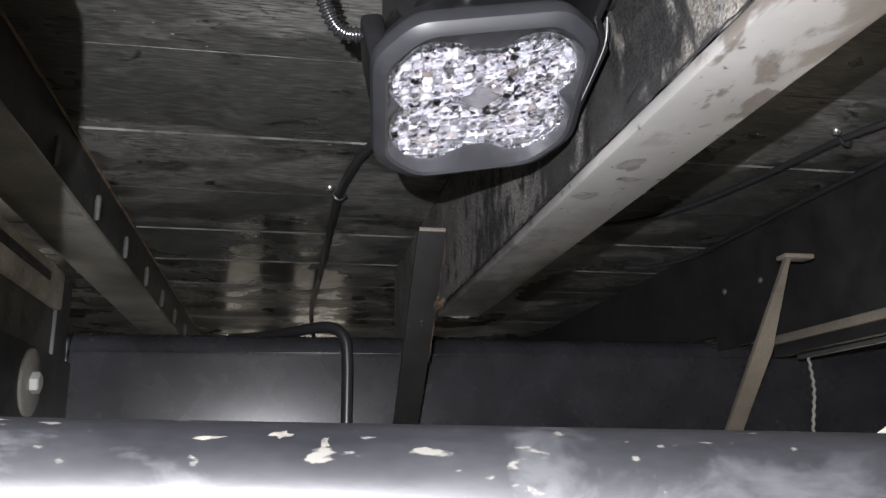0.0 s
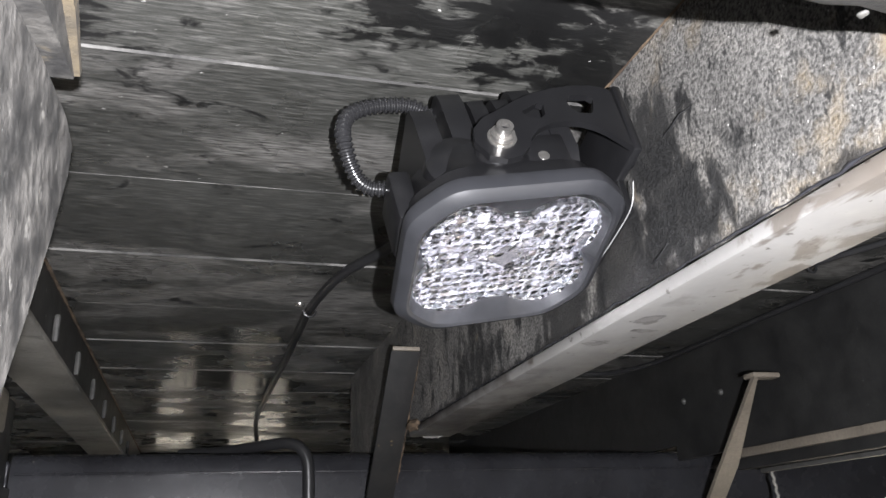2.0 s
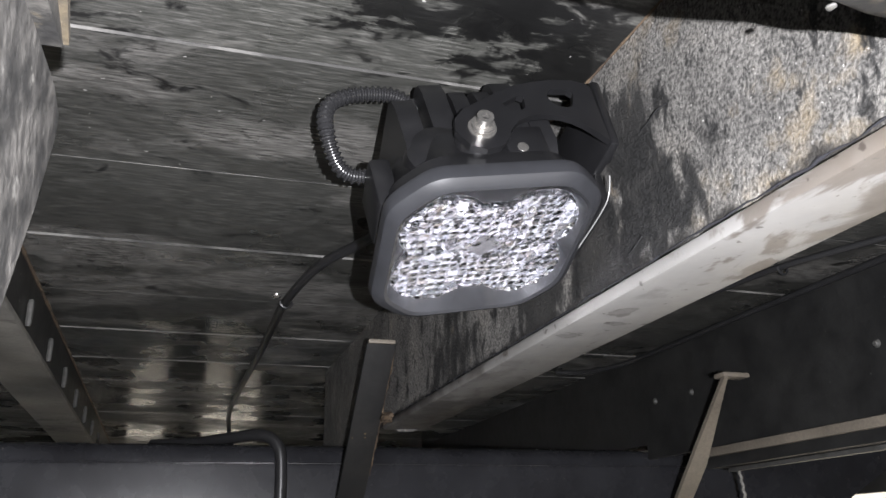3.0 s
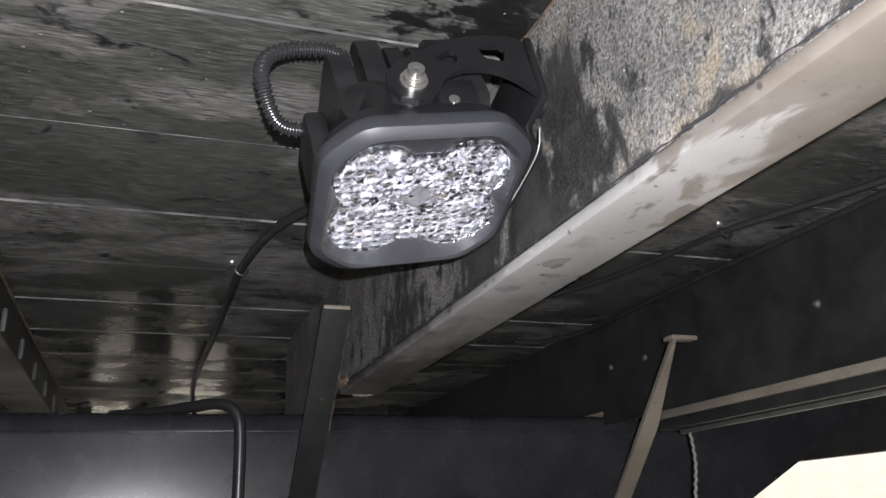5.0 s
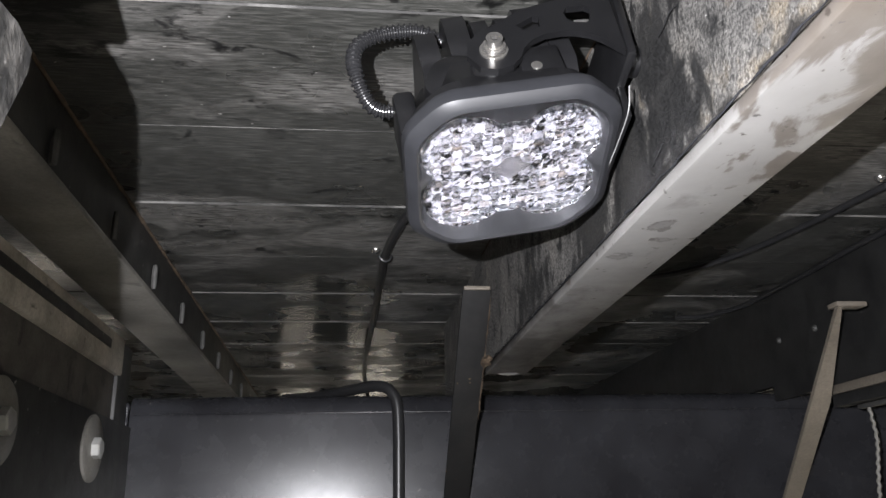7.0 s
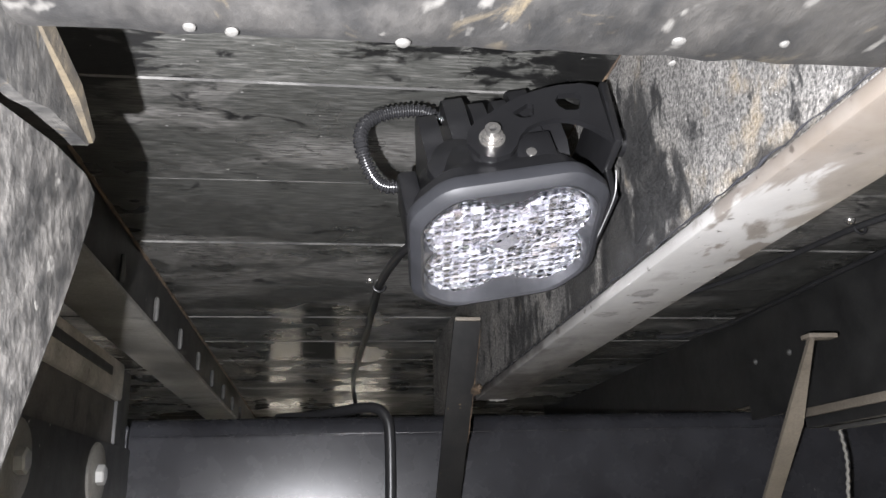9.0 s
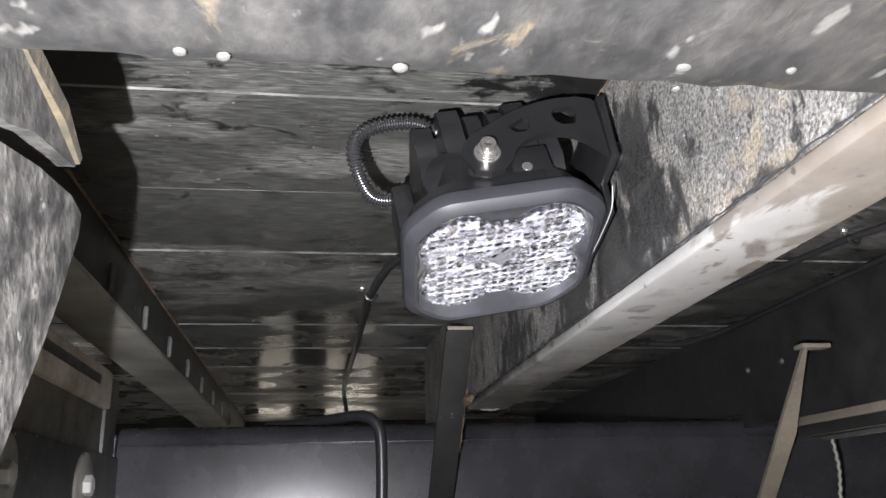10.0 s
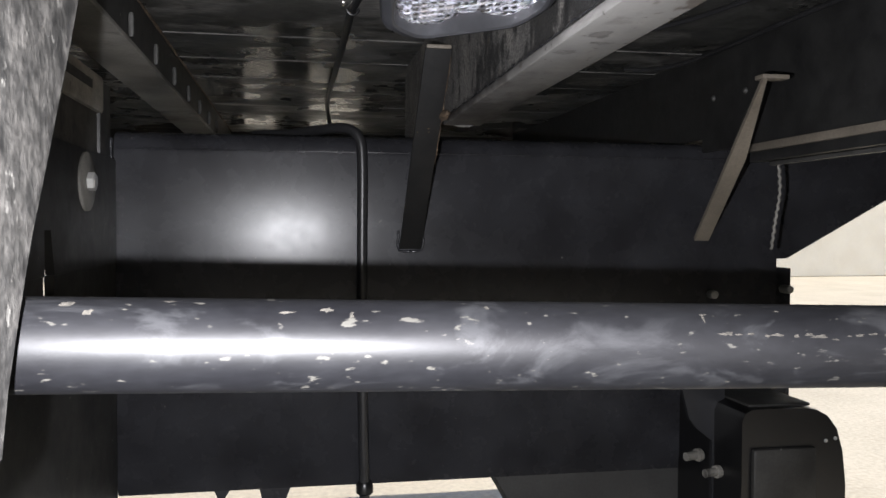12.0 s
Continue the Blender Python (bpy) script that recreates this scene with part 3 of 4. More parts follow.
def pipe_z(x):
    return 0.6975 - 0.0230 * (x - 0.03)


pb = tube([Vector((-0.16 + 0.012 * i, 0.1485, pipe_z(-0.16 + 0.012 * i))) for i in range(101)], PIPE_R, 40)
part("pipe_wall", pb, PIPE, pipe, "", 60)
rnd = random.Random(4)
more_chips = []
for k in range(60):
    wide = rnd.random()
    more_chips.append((rnd.uniform(-0.075, 0.20) if k % 3 else rnd.uniform(0.05, 0.16), rnd.choice((rnd.uniform(45, 80), rnd.uniform(-65, 70), rnd.uniform(5, 30))), 0.0006 + 0.0016 * wide ** 4, 0.0005 + 0.0006 * rnd.random()))
for k in range(16):
    more_chips.append((0.102 + 0.0042 * k + rnd.uniform(-0.001, 0.001), 20 + rnd.uniform(-4, 4), rnd.uniform(0.003, 0.007), rnd.uniform(0.001, 0.0022)))
for x, a, l, w in ((-0.063, 62, 0.010, 0.0040), (-0.058, 48, 0.006, 0.004), (-0.040, 70, 0.009, 0.002), (-0.012, 50, 0.012, 0.0016), (-0.002, 55, 0.007, 0.004), (0.004, 48, 0.003, 0.006),
                   (0.039, 62, 0.0032, 0.003), (0.028, -62, 0.0046, 0.0030), (0.098, 46, 0.0020, 0.0062), (0.0985, 52, 0.0046, 0.0020), (0.118, 22, 0.010, 0.0016), (0.131, 20, 0.012, 0.0020), (0.105, -45, 0.004, 0.0018), (0.121, 60, 0.003, 0.002), (0.104, 24, 0.006, 0.003), *more_chips):
    bm = bmesh.new()
    ring = []
    for k in range(11):
        t = 2 * math.pi * k / 11
        q = 0.22 + 0.36 * rnd.random()
        ang = radians(a) + q * w / 2 * math.sin(t) / PIPE_R
        ring.append(bm.verts.new((x + q * l / 2 * math.cos(t), 0.1485 - (PIPE_R + 0.00012) * math.cos(ang), pipe_z(x) + (PIPE_R + 0.00012) * math.sin(ang))))
    bm.faces.new(ring)
    part("paint_chip", bm, CHIP if l > 0.0019 else SCUFF, pipe, "", None)

# ---- near crossmember with hanging side plate ----
near = thing("rear_crossmember", "scabby rust-flecked steel crossmember with dried mud", "crossmember")
nb = bmesh.new()
bmesh.ops.create_grid(nb, x_segments=150, y_segments=46, size=0.5)
for v in nb.verts:
    x, y = v.co.x * 1.3 + 0.10, 0.13 - (0.5 - v.co.y) * 0.30
    edge = max(0.0, (y - 0.118) / 0.012)
    h = 0.8225 + 0.007 * edge ** 2
    v.co = Vector((x, y + 0.0012 * noise.noise(Vector((x * 60, 0, 3))) * min(1, edge + 0.2), h + 0.0011 * noise.fractal(Vector((x, y, 0)) * 90, 1, 2, 4)))
part("underside", nb, NEAR, near, "pitted flange flecked with rust and mud", 70)
part("body", block(-0.55, 0.75, -0.16, 0.1285, 0.8305, 0.90, 0.003), NEAR, near)
gus = prism([(0.096, 0.84), (0.140, 0.832), (0.160, 0.8305), (0.1765, 0.8255), (0.1745, 0.8215), (0.160, 0.8195), (0.1457, 0.817), (0.131, 0.8115), (0.096, 0.806)], [], lambda u, v, w: (w, u, v), -0.080, -0.068, 0.0012)
part("gusset", roughen(gus, 0.0006, 200), SCAB, near, "rust-edged gusset tip")
OCHRE = worn("ochre_scale", (0.018, 0.0135, 0.007), (0.055, 0.041, 0.021), 120, 0.85, bump=0.0008)
strip = prism([(0.126, 0.8350), (0.140, 0.8325), (0.160, 0.8310), (0.1770, 0.8258), (0.1745, 0.8222), (0.158, 0.8262), (0.140, 0.8280), (0.126, 0.8300)], [], lambda u, v, w: (w, u, v), -0.0800, -0.0669, 0.0008)
part("rust_edge", roughen(strip, 0.0012, 300), OCHRE, near, "ochre flaking edge of the gusset")
rnd = random.Random(12)
for x, y in ((-0.027, 0.1195), (0.007, 0.1205), (0.064, 0.1145), (0.087, 0.1135), (0.066, 0.1230), (-0.035, 0.1185)):
    fm = bmesh.new()
    size = rnd.uniform(0.0010, 0.0019)
    bmesh.ops.create_icosphere(fm, subdivisions=2, radius=1, matrix=Matrix.Translation((x, y, 0.8222)) @ Matrix.Diagonal((size, 1.1 * size, 0.0006, 1)))
    part("mud_fleck", roughen(fm, 0.0003, 700), MUD, near, "pale dried mud fleck", 60)
hanger = thing("hanger_plate", "rough pitted grey steel plate hanging from the crossmember", "plate")
outline = [(0.100, 0.802), (0.133, 0.8085), (0.153, 0.8125), (0.178, 0.8155), (0.1875, 0.8140), (0.187, 0.808), (0.178, 0.790), (0.169, 0.775), (0.157, 0.757), (0.146, 0.740), (0.137, 0.727), (0.129, 0.712), (0.120, 0.694), (0.116, 0.681), (0.100, 0.678)]
hb = prism(outline, [], lambda u, v, w: (w, u, v), -0.080, -0.069, 0.0012)
part("plate", hb, PLATE, hanger)

# ---- lower box and box past the pipe ----
box = thing("black_box", "black moulded box with a rounded shoulder and recessed lid", "box")
bx = prism([(0.436, 0.40), (0.436, 0.531), (0.4395, 0.539), (0.448, 0.543), (0.505, 0.543), (0.520, 0.5405), (0.532, 0.534), (0.543, 0.520), (0.550, 0.496), (0.554, 0.460), (0.554, 0.40)], [], lambda u, v, w: (u, w, v), 0.70, 0.8415, 0.003)
part("shell", bx, PLASTIC, box)
wg = prism([(0.398, 0.556), (0.448, 0.556), (0.448, 0.41), (0.434, 0.41), (0.434, 0.497), (0.416, 0.511), (0.407, 0.522)], [], lambda u, v, w: (u, w, v), 0.757, 0.763, 0.001)
part("side_wing", wg, BEZEL, box, "charcoal stepped side bracket")
part("top_pad", block(0.450, 0.520, 0.712, 0.800, 0.5420, 0.5455, 0.0012), RAIL_DARK, box, "dull raised pad")
for x, z in ((0.530, 0.520), (0.541, 0.522)):
    part("screw", turned([(0, 0.0022), (0.001, 0.002), (0.002, 0.001)], (x, 0.6995, z - 0.012), (0, -1, 0), 10), ZINC, box)
part("lid", block(0.446, 0.517, 0.694, 0.7015, 0.40, 0.503, 0.003), RAIL_DARK, box, "recessed dull lid")
for x, z in ((0.412, 0.487), (0.434, 0.468)):
    part("bolt", turned([(0, 0.0068), (0.005, 0.0068), (0.0052, 0.0045), (0.020, 0.0045)], (x, 0.742, z), (-1, -0.3, 0), 12), RAIL, box)

# ---- cables ----
def cable(name, points, radius, label, mat=CABLE, gap=0.006, sides=9):
    ob = part(name, tube(even(spline(points, 24), gap), radius, sides), mat, None, "", 80)
    return tagged(ob, label, "cable")


cable("lamp_cable", [(0.085, 0.395, 0.895), (0.077, 0.45, 0.912), (0.069, 0.53, 0.924), (0.050, 0.595, 0.9265), (0.0395, 0.685, 0.9265), (0.039, 0.76, 0.927), (0.0385, 0.87, 0.926), (0.0375, 1.02, 0.927), (0.036, 1.25, 0.926), (0.042, 1.36, 0.915), (0.05, 1.38, 0.88)], 0.0036, "black lamp cable stapled along the planks")
hose = cable("panel_hose", [(-0.06, 0.93, 0.836), (-0.02, 0.90, 0.835), (0.015, 0.862, 0.836), (0.040, 0.838, 0.836), (0.0545, 0.829, 0.826), (0.059, 0.8275, 0.80), (0.059, 0.829, 0.70), (0.060, 0.832, 0.55), (0.062, 0.832, 0.44), (0.063, 0.832, 0.40)], 0.0058, "black rubber hose looped over the panel edge")
part("fitting", turned([(0, 0.0075), (0.004, 0.0095), (0.012, 0.0095), (0.014, 0.0070)], (0.0622, 0.832, 0.448), (0, 0, -1), 16), PLASTIC, hose, "black hose fitting")
cable("bed_cable", [(0.455, 0.30, 0.926), (0.430, 0.40, 0.926), (0.405, 0.465, 0.926), (0.388, 0.512, 0.926), (0.377, 0.588, 0.9265), (0.358, 0.668, 0.9265), (0.325, 0.73, 0.9265), (0.28, 0.77, 0.93)], 0.0026, "thin black cable clipped under the planks")
cable("bed_cable", [(0.451, 0.40, 0.926), (0.452, 0.48, 0.9262), (0.451, 0.57, 0.926), (0.450, 0.66, 0.926), (0.452, 0.74, 0.926), (0.449, 0.85, 0.926), (0.425, 0.905, 0.926), (0.40, 0.93, 0.93)], 0.0028, "thin black cable sagging under the planks")


def cable_clip(at, turn=0.0):
    c = thing("cable_clip", "small black cable clip with a bright screw in a plank", "clip", pose(*at, 0, 0, turn))
    part("strap", tube([Vector((0.0052 * math.cos(t), 0, -0.0055 + 0.0052 * math.sin(t))) for t in [math.pi * (k / 10 + 1) for k in range(11)]], 0.0011, 8), CABLE, c, "black strap")
    part("screw", turned([(0, 0.0042), (0.0018, 0.0040), (0.0034, 0.0026), (0.0038, 0.0008)], (-0.0085, 0, 0.0), (0, 0, -1), 14), STEEL, c)
    return c


cable_clip((0.0395, 0.689, DECK - 0.0005), 10)
cable_clip((0.391, 0.509, DECK - 0.0005), 10)

for pts in ([(0.1254, 0.258, 0.8868), (0.1249, 0.264, 0.8872), (0.1252, 0.271, 0.8856), (0.1255, 0.277, 0.8852)], [(0.1254, 0.284, 0.8430), (0.1250, 0.290, 0.8400), (0.1253, 0.297, 0.8385)]):
    tagged(part("loose_thread", tube(even(spline(pts, 10), 0.0008), 0.00028, 6), CABLE, None, "", 80), "short black thread stuck to the undercoat", "thread")

# ---- lamp pod ----
S, B = Vector((0.9863, -0.0660, 0.1511)).normalized(), Vector((-0.1115, -0.9422, 0.3160))
B = (B - S * B.dot(S)).normalized()
F = S.cross(B)
C = Vector((0.0731, 0.3198, 0.8456))
POD = Matrix(((S.x, B.x, F.x, C.x), (S.y, B.y, F.y, C.y), (S.z, B.z, F.z, C.z), (0, 0, 0, 1))) @ Matrix.Scale(0.982, 4)
pod = thing("work_lamp", "black square LED work lamp with faceted clear lens on a bracket", "lamp", POD)


def octagon(a, c, n=4):
    """Half width a, corner cut c, with softened corners."""
    raw = [(a - c, a), (-(a - c), a), (-a, a - c), (-a, -(a - c)), (-(a - c), -a), (a - c, -a), (a, -(a - c)), (a, a - c)]
    out = []
    for i, p in enumerate(raw):
        p0, p1 = Vector(raw[i - 1]), Vector(raw[(i + 1) % 8])
        q = Vector(p)
        a0, a1 = q + (p0 - q).normalized() * min(0.0068, 0.42 * (p0 - q).length), q + (p1 - q).normalized() * min(0.0068, 0.4 * (p1 - q).length)
        for k in range(n + 1):
            t = k / n
            out.append(((1 - t) ** 2 * a0 + 2 * t * (1 - t) * q + t * t * a1))
    return out


def lobed(t):
    """Radius of the four-lobed lens at the angle t."""
    d = Vector((math.cos(t), math.sin(t)))
    best = 1 / math.sqrt((d.x / 0.0335) ** 2 + (d.y / 0.0268) ** 2)
    for cx in (-0.0195, 0.0195):
        for cy in (-0.0140, 0.0140):
            k = d.x * cx + d.y * cy
            disc = k * k - (cx * cx + cy * cy - 0.0186 ** 2)
            if disc > 0:
                best = max(best, k + math.sqrt(disc))
    return best


def loft(rings, close=False):
    bm = bmesh.new()
    rows = [[bm.verts.new(p) for p in r] for r in rings]
    n = len(rows[0])
    for r0, r1 in zip(rows, rows[1:]):
        for k in range(n):
            bm.faces.new((r0[k], r0[(k + 1) % n], r1[(k + 1) % n], r1[k]))
    if close:
        bm.faces.new(rows[-1])
    return bm


NB = 160
def radial(a, c):
    """The octagon's radius at NB even angles, as points."""
    o = octagon(a, c)
    out = []
    for k in range(NB):
        d = Vector((math.cos(2 * math.pi * k / NB), math.sin(2 * math.pi * k / NB)))
        best = 0
        for p, q in zip(o, o[1:] + o[:1]):
            e = q - p
            det = d.x * -e.y + e.x * d.y
            if abs(det) > 1e-12:
                r = (p.x * -e.y + e.x * p.y) / det
                u = (d.x * p.y - d.y * p.x) / det
                if r > 0 and -1e-6 <= u <= 1 + 1e-6:
                    best = max(best, r)
        out.append(d * best)
    return out


def ringz(pts, z):
    return [Vector((p.x, p.y, z)) for p in pts]


lens_ring = [Vector((math.cos(2 * math.pi * k / NB), math.sin(2 * math.pi * k / NB))) * lobed(2 * math.pi * k / NB) for k in range(NB)]
bz = loft([ringz(radial(0.0415, 0.0145), -0.0068), ringz(radial(0.0450, 0.0158), -0.0060), ringz(radial(0.0458, 0.0160), -0.0035), ringz(radial(0.0452, 0.0158), 0.0006), ringz(radial(0.0428, 0.0150), 0.0030), ringz(radial(0.0408, 0.0145), 0.0038), ringz(radial(0.0396, 0.0142), 0.0030)])
part("bezel", bz, BEZEL, pod, "charcoal satin bezel with cut corners", 34)
fz = loft([ringz(radial(0.0396, 0.0142), 0.0030), ringz([p * 1.02 for p in lens_ring], -0.0018), ringz([p * 1.0 for p in lens_ring], -0.0060)])
part("reflector_surround", fz, FACET, pod, "satin grey surround following the four lobes", 14)
part("housing", loft([ringz(radial(0.0412, 0.0145), -0.0060), ringz(radial(0.0408, 0.0150), -0.0150), ringz(radial(0.0385, 0.0160), -0.0190), ringz(radial(0.0360, 0.0160), -0.0320), ringz(radial(0.0300, 0.0140), -0.0340)], True), PLASTIC, pod, "black cast body", 30)
for i, s in enumerate((-0.0275, -0.0135, -0.0030, 0.0080, 0.0180, 0.0280)):
    deep = (-0.0600, -0.0690, -0.0640, -0.0640, -0.0690, -0.0600)[i]
    half = (0.0046, 0.0050, 0.0036, 0.0036, 0.0050, 0.0046)[i]
    out = [(0.030, -0.022), (0.0340, -0.028), (0.0335, deep + 0.010), (0.0315, deep + 0.003), (0.027, deep), (-0.027, deep), (-0.0315, deep + 0.003), (-0.0335, deep + 0.010), (-0.0340, -0.028), (-0.030, -0.022)]
    part("fin", prism(out, [], lambda u, v, w: (w, u, v), s - half, s + half, 0.0030), PLASTIC, pod)
part("shoulder", turned([(-0.002, 0.0150), (0.010, 0.0145), (0.012, 0.012)], (-0.018, 0.0225, -0.0250), (0, 1, 0), 32), PLASTIC, pod)
part("shoulder", turned([(0, 0.0100), (0.010, 0.0096), (0.0125, 0.008)], (-0.004, 0.030, -0.0235), (0, 1, 0), 24), PLASTIC, pod)
part("side_lug", block(-0.0455, -0.036, -0.004, 0.022, -0.034, -0.0085, 0.0022), PLASTIC, pod)
part("screw_boss", block(0.006, 0.024, 0.030, 0.0405, -0.030, -0.0120, 0.0016), PLASTIC, pod)
part("body_screw", turned([(0, 0.0026), (0.0008, 0.0023), (0.001, 0.001)], (0.0125, 0.0400, -0.0180), (0, 1, 0), 14), STEEL, pod)

# reflector bowl and optics behind the lens
CELL = 0.0043
FACETS = 2
rr = random.Random(9)


def in_diamond(x, y, grow=1.0):
    return abs(x) / (0.0088 * grow) + abs(y) / (0.0068 * grow) < 1


rb = bmesh.new()
step = CELL / FACETS
for i in range(-20, 20):
    for j in range(-18, 18):
        cx, cy = (i + 0.5) * step, (j + 0.5) * step
        if math.hypot(cx, cy) > lobed(math.atan2(cy, cx)) + 0.001:
            continue
        # each lobe is a shallow bowl round its chip; the small facets lean at random on top of that
        lx, ly = cx - math.copysign(0.0195, cx), cy - math.copysign(0.0140, cy)
        tx, ty = rr.gauss(0, 0.27) + 7.0 * lx, rr.gauss(0, 0.27) + 7.0 * ly
        quad = []
        for dx, dy in ((-1, -1), (1, -1), (1, 1), (-1, 1)):
            x, y = cx + dx * step / 2, cy + dy * step / 2
            inside = min(1.0, (lobed(math.atan2(y, x)) + 0.0002) / max(1e-6, math.hypot(x, y)))
            quad.append(rb.verts.new((x * inside, y * inside, -0.0052 + 0.5 * step * (tx * dx + ty * dy))))
        rb.faces.new(quad)
part("reflector", rb, REFLECTOR, pod, "bright reflector of many small facets", None)
part("window", prism([(0.0088, 0), (0, 0.0068), (-0.0088, 0), (0, -0.0068)], [], lambda u, v, w: (u, v, w), -0.0039, -0.0034, 0.0002), PANE, pod, "flat pale diamond in the middle of the lens")
for sx in (-1, 1):
    for sy in (-1, 1):
        part("diode", block(sx * 0.0190 - 0.003, sx * 0.0190 + 0.003, sy * 0.0150 - 0.003, sy * 0.0150 + 0.003, -0.0100, -0.0070, 0.0005), DIODE, pod, "pale yellow LED chip")

# pillow lens: one raised cushion for each small square
lb = bmesh.new()
SUB = 6
n = 22
verts = {}
crown = {}
lr = random.Random(21)


def lens_height(x, y):
    if in_diamond(x, y):
        return 0.0010
    i, j = math.floor(x / CELL + 100.0001), math.floor(y / CELL + 100.0001)
    if (i, j) not in crown:
        crown[(i, j)] = (lr.uniform(0.0004, 0.0010), lr.uniform(-0.3, 0.3), lr.uniform(-0.3, 0.3))
    u, v = (x / CELL + 100 - i) * 2 - 1, (y / CELL + 100 - j) * 2 - 1
    high, pu, pv = crown[(i, j)]
    u = (u - pu) / (1 - pu if u > pu else 1 + pu)
    v = (v - pv) / (1 - pv if v > pv else 1 + pv)
    return 0.0002 + high * max(0.0, 1 - u * u) ** 0.85 * max(0.0, 1 - v * v) ** 0.85


for gx in range(-n * SUB // 2, n * SUB // 2):
    for gy in range(-n * SUB // 2, n * SUB // 2):
        q = []
        for dx, dy in ((0, 0), (1, 0), (1, 1), (0, 1)):
            q.append(((gx + dx) * CELL / SUB, (gy + dy) * CELL / SUB))
        cx, cy = sum(a for a, _ in q) / 4, sum(a for _, a in q) / 4
        if math.hypot(cx, cy) > lobed(math.atan2(cy, cx)) - 0.0004:
            continue
        face = []
        for x, y in q:
            key = (round(x * 1e6), round(y * 1e6))
            if key not in verts:
                verts[key] = lb.verts.new((x, y, lens_height(x, y)))
            face.append(verts[key])
        lb.faces.new(face)
rim = [tuple(e.verts) for e in lb.edges if len(e.link_faces) == 1]
low = {v: lb.verts.new((v.co.x, v.co.y, -0.0030)) for v in list(lb.verts)}
for fa in lb.faces[:]:
    lb.faces.new([low[v] for v in reversed(fa.verts)])
for v0, v1 in rim:
    lb.faces.new((v0, v1, low[v1], low[v0]))
lens = part("lens", lb, LENS, pod, "clear lens moulded in small square cushions", 45)
lens.visible_shadow = False
# bracket: two slotted arms, base on the beam, bolts
def arm(side):
    out = [(-0.0150, -0.0240), (-0.0135, -0.0310), (-0.0085, -0.0365), (-0.001, -0.0405), (0.008, -0.0455), (0.016, -0.0490), (0.026, -0.0513), (0.036, -0.0522), (0.050, -0.0515), (0.0585, -0.0490), (0.0600, -0.0470),
           (0.0560, -0.0150), (0.0515, -0.0195), (0.046, -0.0245), (0.040, -0.0280), (0.033, -0.0305), (0.026, -0.0315), (0.019, -0.0310), (0.013, -0.0285), (0.0085, -0.0240), (0.0060, -0.0190), (0.002, -0.0150), (-0.0045, -0.0133), (-0.011, -0.0160)]
    h1 = [(0.0295, -0.0425), (0.033, -0.0462), (0.0440, -0.0458), (0.0468, -0.0435), (0.0430, -0.0362), (0.041, -0.0350), (0.034, -0.0358), (0.0305, -0.0385)]
    h2 = [(0.0085, -0.0385), (0.0165, -0.0430), (0.0190, -0.0420), (0.0180, -0.0360), (0.0160, -0.0345), (0.0115, -0.0345)]
    reach = 0.70 if side > 0 else 0.36
    out, h1, h2 = ([(u if u < 0.03 else 0.03 + (u - 0.03) * reach, v) for u, v in loop] for loop in (out, h1, h2))
    return prism(out, [h1, h2], lambda u, v, w: (u, w, v), side * 0.0420, side * 0.0450, 0.0005)


mount = part("bracket", arm(1), PLASTIC, pod, "black powder-coated slotted bracket arm", 30)
part("bracket_arm", arm(-1), PLASTIC, mount, "", 30)
G = Vector((0, B.z, -B.y)).normalized()
G = -G if G.z > 0 else G
inv = POD.inverted()
base_c = C + S * ((0.1160 - C.x) / S.x) + F * -0.023
base_c.x = 0.1160
Bw = Vector((0, B.y, B.z)).normalized()
bp = block(-0.0022, 0.0018, -0.0440, 0.0440, -0.0290, 0.0085, 0.0012)
bp.transform(Matrix(((1, 0, 0, base_c.x), (0, Bw.y, G.y, base_c.y), (0, Bw.z, G.z, base_c.z), (0, 0, 0, 1))))
bp.transform(inv)
part("bracket_base", bp, PLASTIC, mount)
for off in (-0.024, 0.024):
    sp = turned([(0, 0.0068), (0.0090, 0.0068), (0.0094, 0.0060)], base_c + Bw * off + G * -0.010 + Vector((0.0016, 0, 0)), (1, 0, 0), 18)
    sp.transform(inv)
    part("spacer", sp, PLASTIC, mount)
edge = [base_c + Bw * u + G * v + Vector((-0.0005, 0, 0)) for u, v in ((0.034, 0.0165), (0.030, 0.0225), (0.024, 0.0250), (0.008, 0.0256), (-0.006, 0.0252))]
lp = tube(even(spline(edge, 12), 0.002), 0.00026, 8)
lp.transform(inv)
part("bracket_edge", lp, BARE, mount, "bare scuffed metal edge", 80)
lip = block(-0.0016, 0.0016, -0.012, 0.026, 0.0080, 0.0248, 0.0006)
lip.transform(Matrix(((1, 0, 0, base_c.x), (0, Bw.y, G.y, base_c.y), (0, Bw.z, G.z, base_c.z), (0, 0, 0, 1))))
lip.transform(inv)
part("bracket_lip", lip, PLASTIC, mount)
BOLT = Vector((-0.0040, 0.0450, -0.0245))
part("washer", turned([(0, 0.0058), (0.0009, 0.0058), (0.0010, 0.0041), (0.0015, 0.0041), (0.0016, 0.0048), (0.0029, 0.0048), (0.0030, 0.0039), (0.0037, 0.0038)], BOLT, (0, 1, 0), 28), STEEL, mount, "stainless washers")
hd = prism([(0.0034 * math.cos(2 * math.pi * k / 30), 0.0034 * math.sin(2 * math.pi * k / 30)) for k in range(30)], [[(0.0019 * math.cos(math.pi * k / 3), 0.0019 * math.sin(math.pi * k / 3)) for k in range(6)]], lambda u, v, w: (BOLT.x + u, BOLT.y + w, BOLT.z + v), 0.0036, 0.0068)
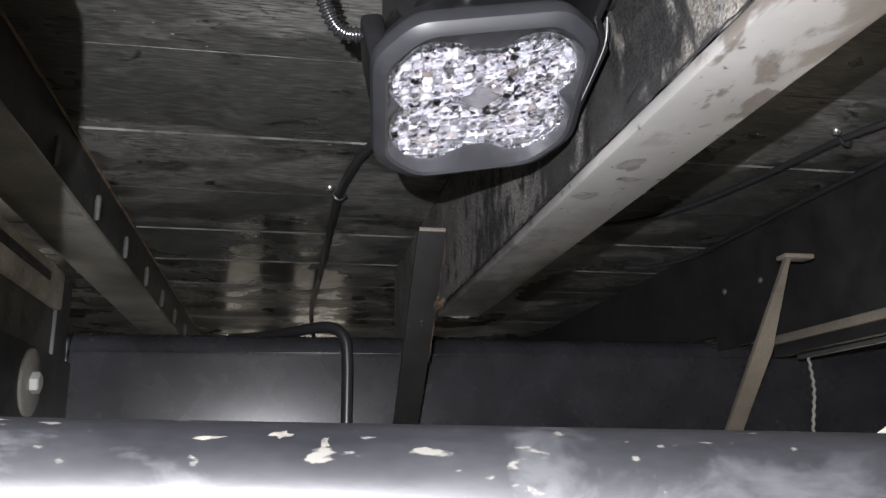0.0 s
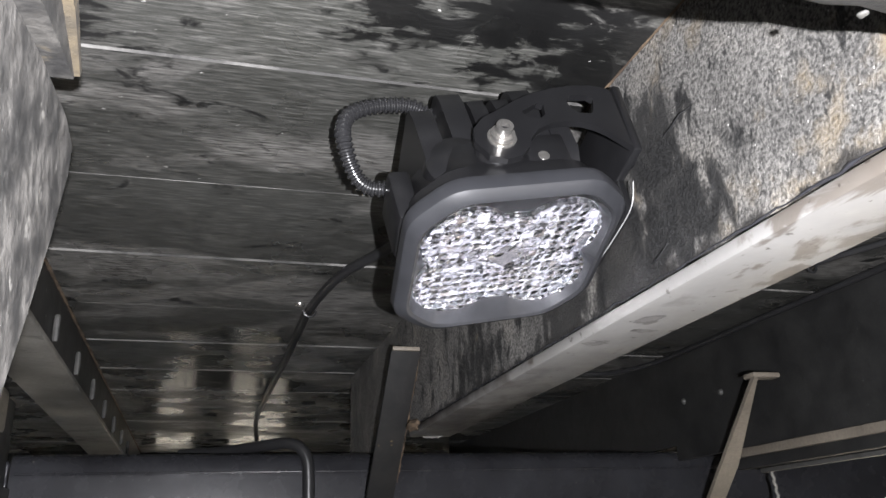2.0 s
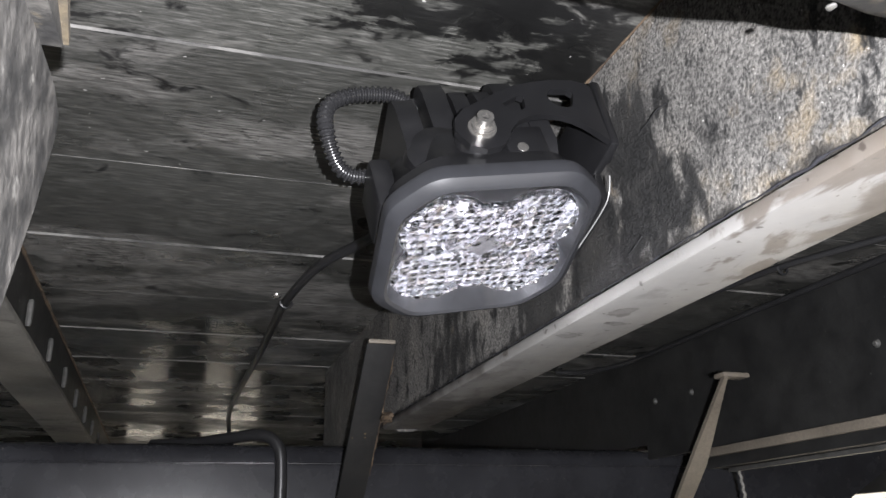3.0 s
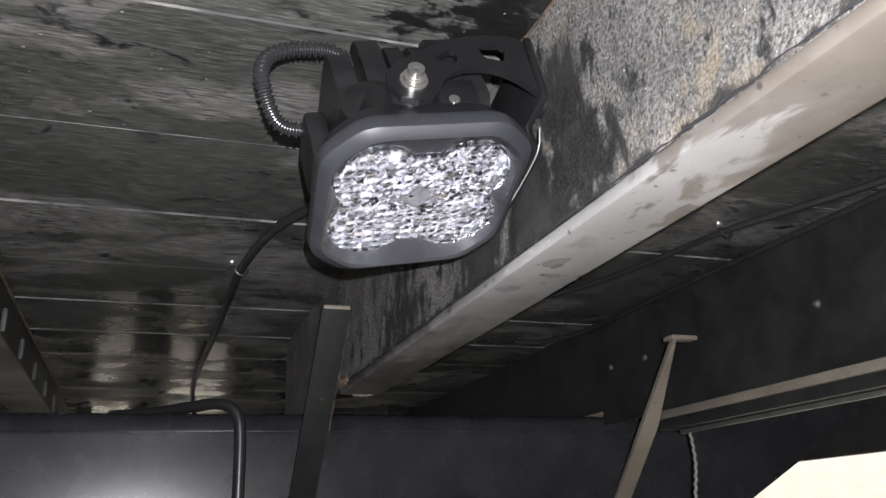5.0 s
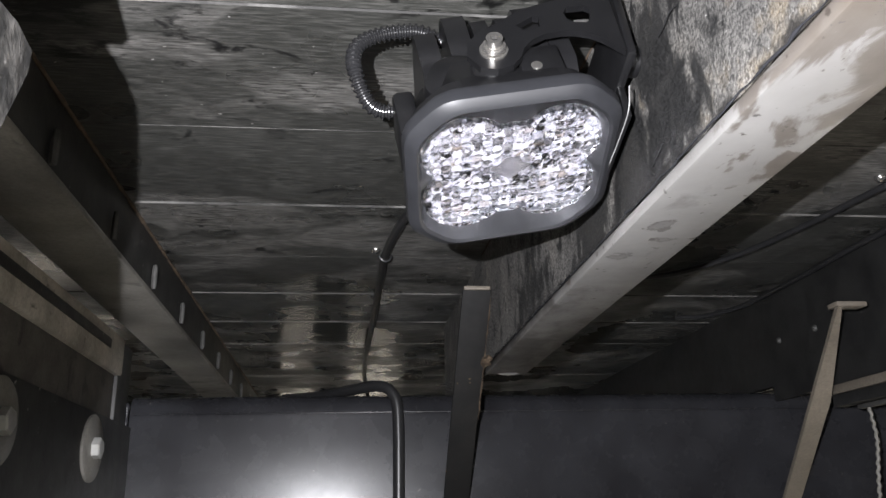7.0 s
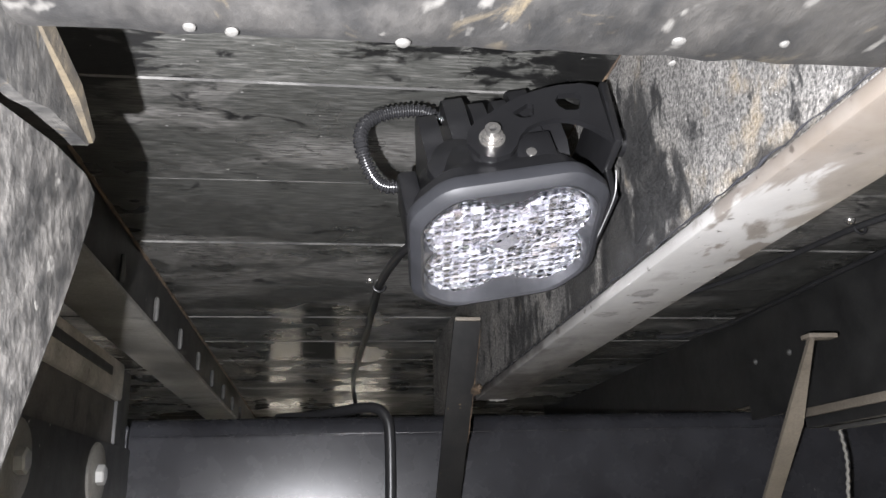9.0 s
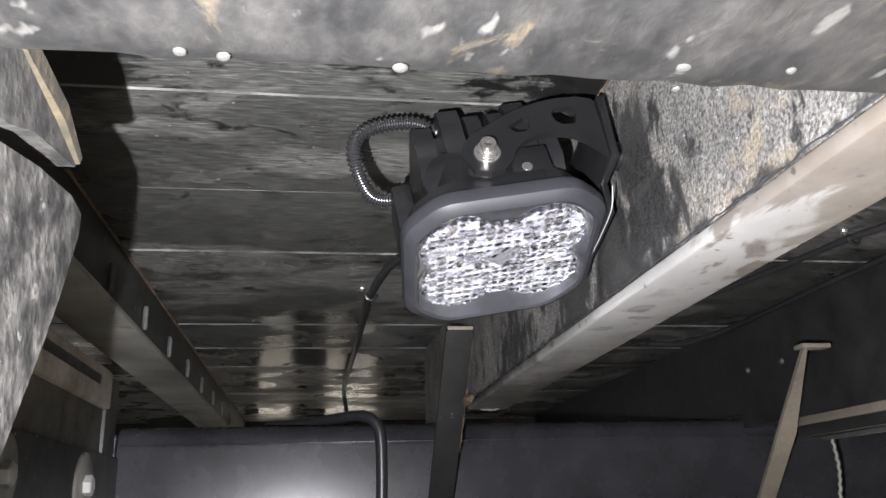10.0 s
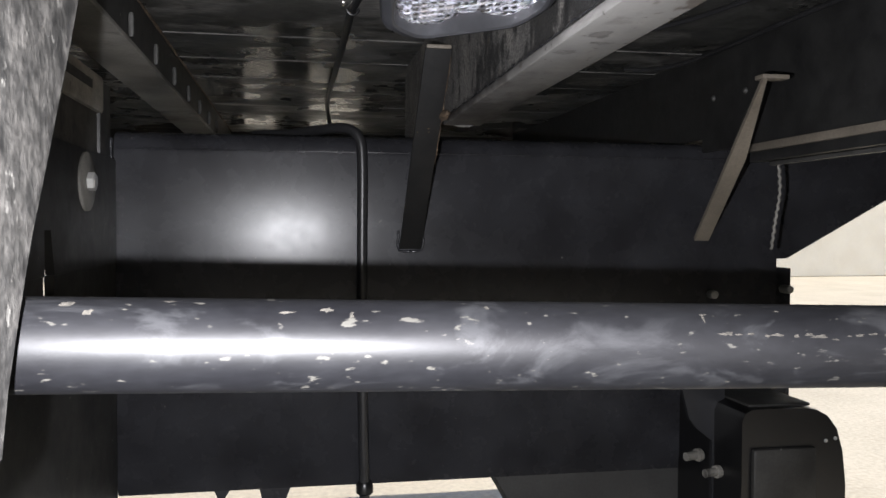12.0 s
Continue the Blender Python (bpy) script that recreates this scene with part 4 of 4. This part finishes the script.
head = part("bolt_head", hd, STEEL, mount, "stainless socket head bolt", 40)
# black disc paints the shade at the bottom of the hex socket
part("socket", turned([(0.0042, 0.0026), (0.0048, 0.0026)], BOLT, (0, 1, 0), 6), PLASTIC, head, "", None)
part("bolt_head", turned([(0, 0.0085), (0.0012, 0.0085), (0.0014, 0.0046), (0.008, 0.0046)], Vector((-0.004, -0.0450, -0.0245)), (0, -1, 0), 20), STEEL, mount)

# convoluted loom
path = even(spline([(-0.0160, 0.018, -0.0640), (-0.026, 0.0225, -0.0690), (-0.036, 0.0235, -0.0702), (-0.047, 0.0235, -0.0695), (-0.0550, 0.0230, -0.0660), (-0.0585, 0.0215, -0.0600), (-0.0588, 0.0190, -0.0525), (-0.0572, 0.0140, -0.0455), (-0.0545, 0.0100, -0.0405), (-0.0505, 0.0080, -0.0380), (-0.0450, 0.0075, -0.0370), (-0.038, 0.0075, -0.0370)], 30), 0.00062)
part("loom", tube(path, 0.0036, 14, lambda i: (1.0, 1.0, 0.74, 0.74)[i % 4]), LOOM, pod, "ribbed black split loom", 30)

# ---- bed planks ----
RND = random.Random(3)
y = 0.335 - 0.1252 * 9
k = 0
while y < 1.75:
    w = 0.1252 + RND.uniform(-0.001, 0.001)
    bm = bmesh.new()
    drop = RND.uniform(0.0, 0.0012)
    g = 0.0006
    z0, z1 = DECK - drop, DECK + 0.024
    a, b = y + g, y + w - g
    prof = [(a, z1), (a, z0 + 0.0016), (a + 0.0008, z0), (b - 0.0008, z0), (b, z0 + 0.0016), (b, z1)]
    seg = 26
    xs = [-1.0 + 2.0 * i / seg for i in range(seg + 1)]
    ring = []
    for x in xs:
        wob = 0.0005 * noise.noise(Vector((x * 9, k * 3.1, 0)))
        ring.append([bm.verts.new((x, p + wob, q)) for p, q in prof])
    for r0, r1 in zip(ring, ring[1:]):
        for i in range(5):
            fa = bm.faces.new((r0[i], r0[i + 1], r1[i + 1], r1[i]))
            fa.material_index = 0 if i == 2 else 1
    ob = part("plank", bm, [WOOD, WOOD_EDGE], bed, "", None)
    y += w
    k += 1
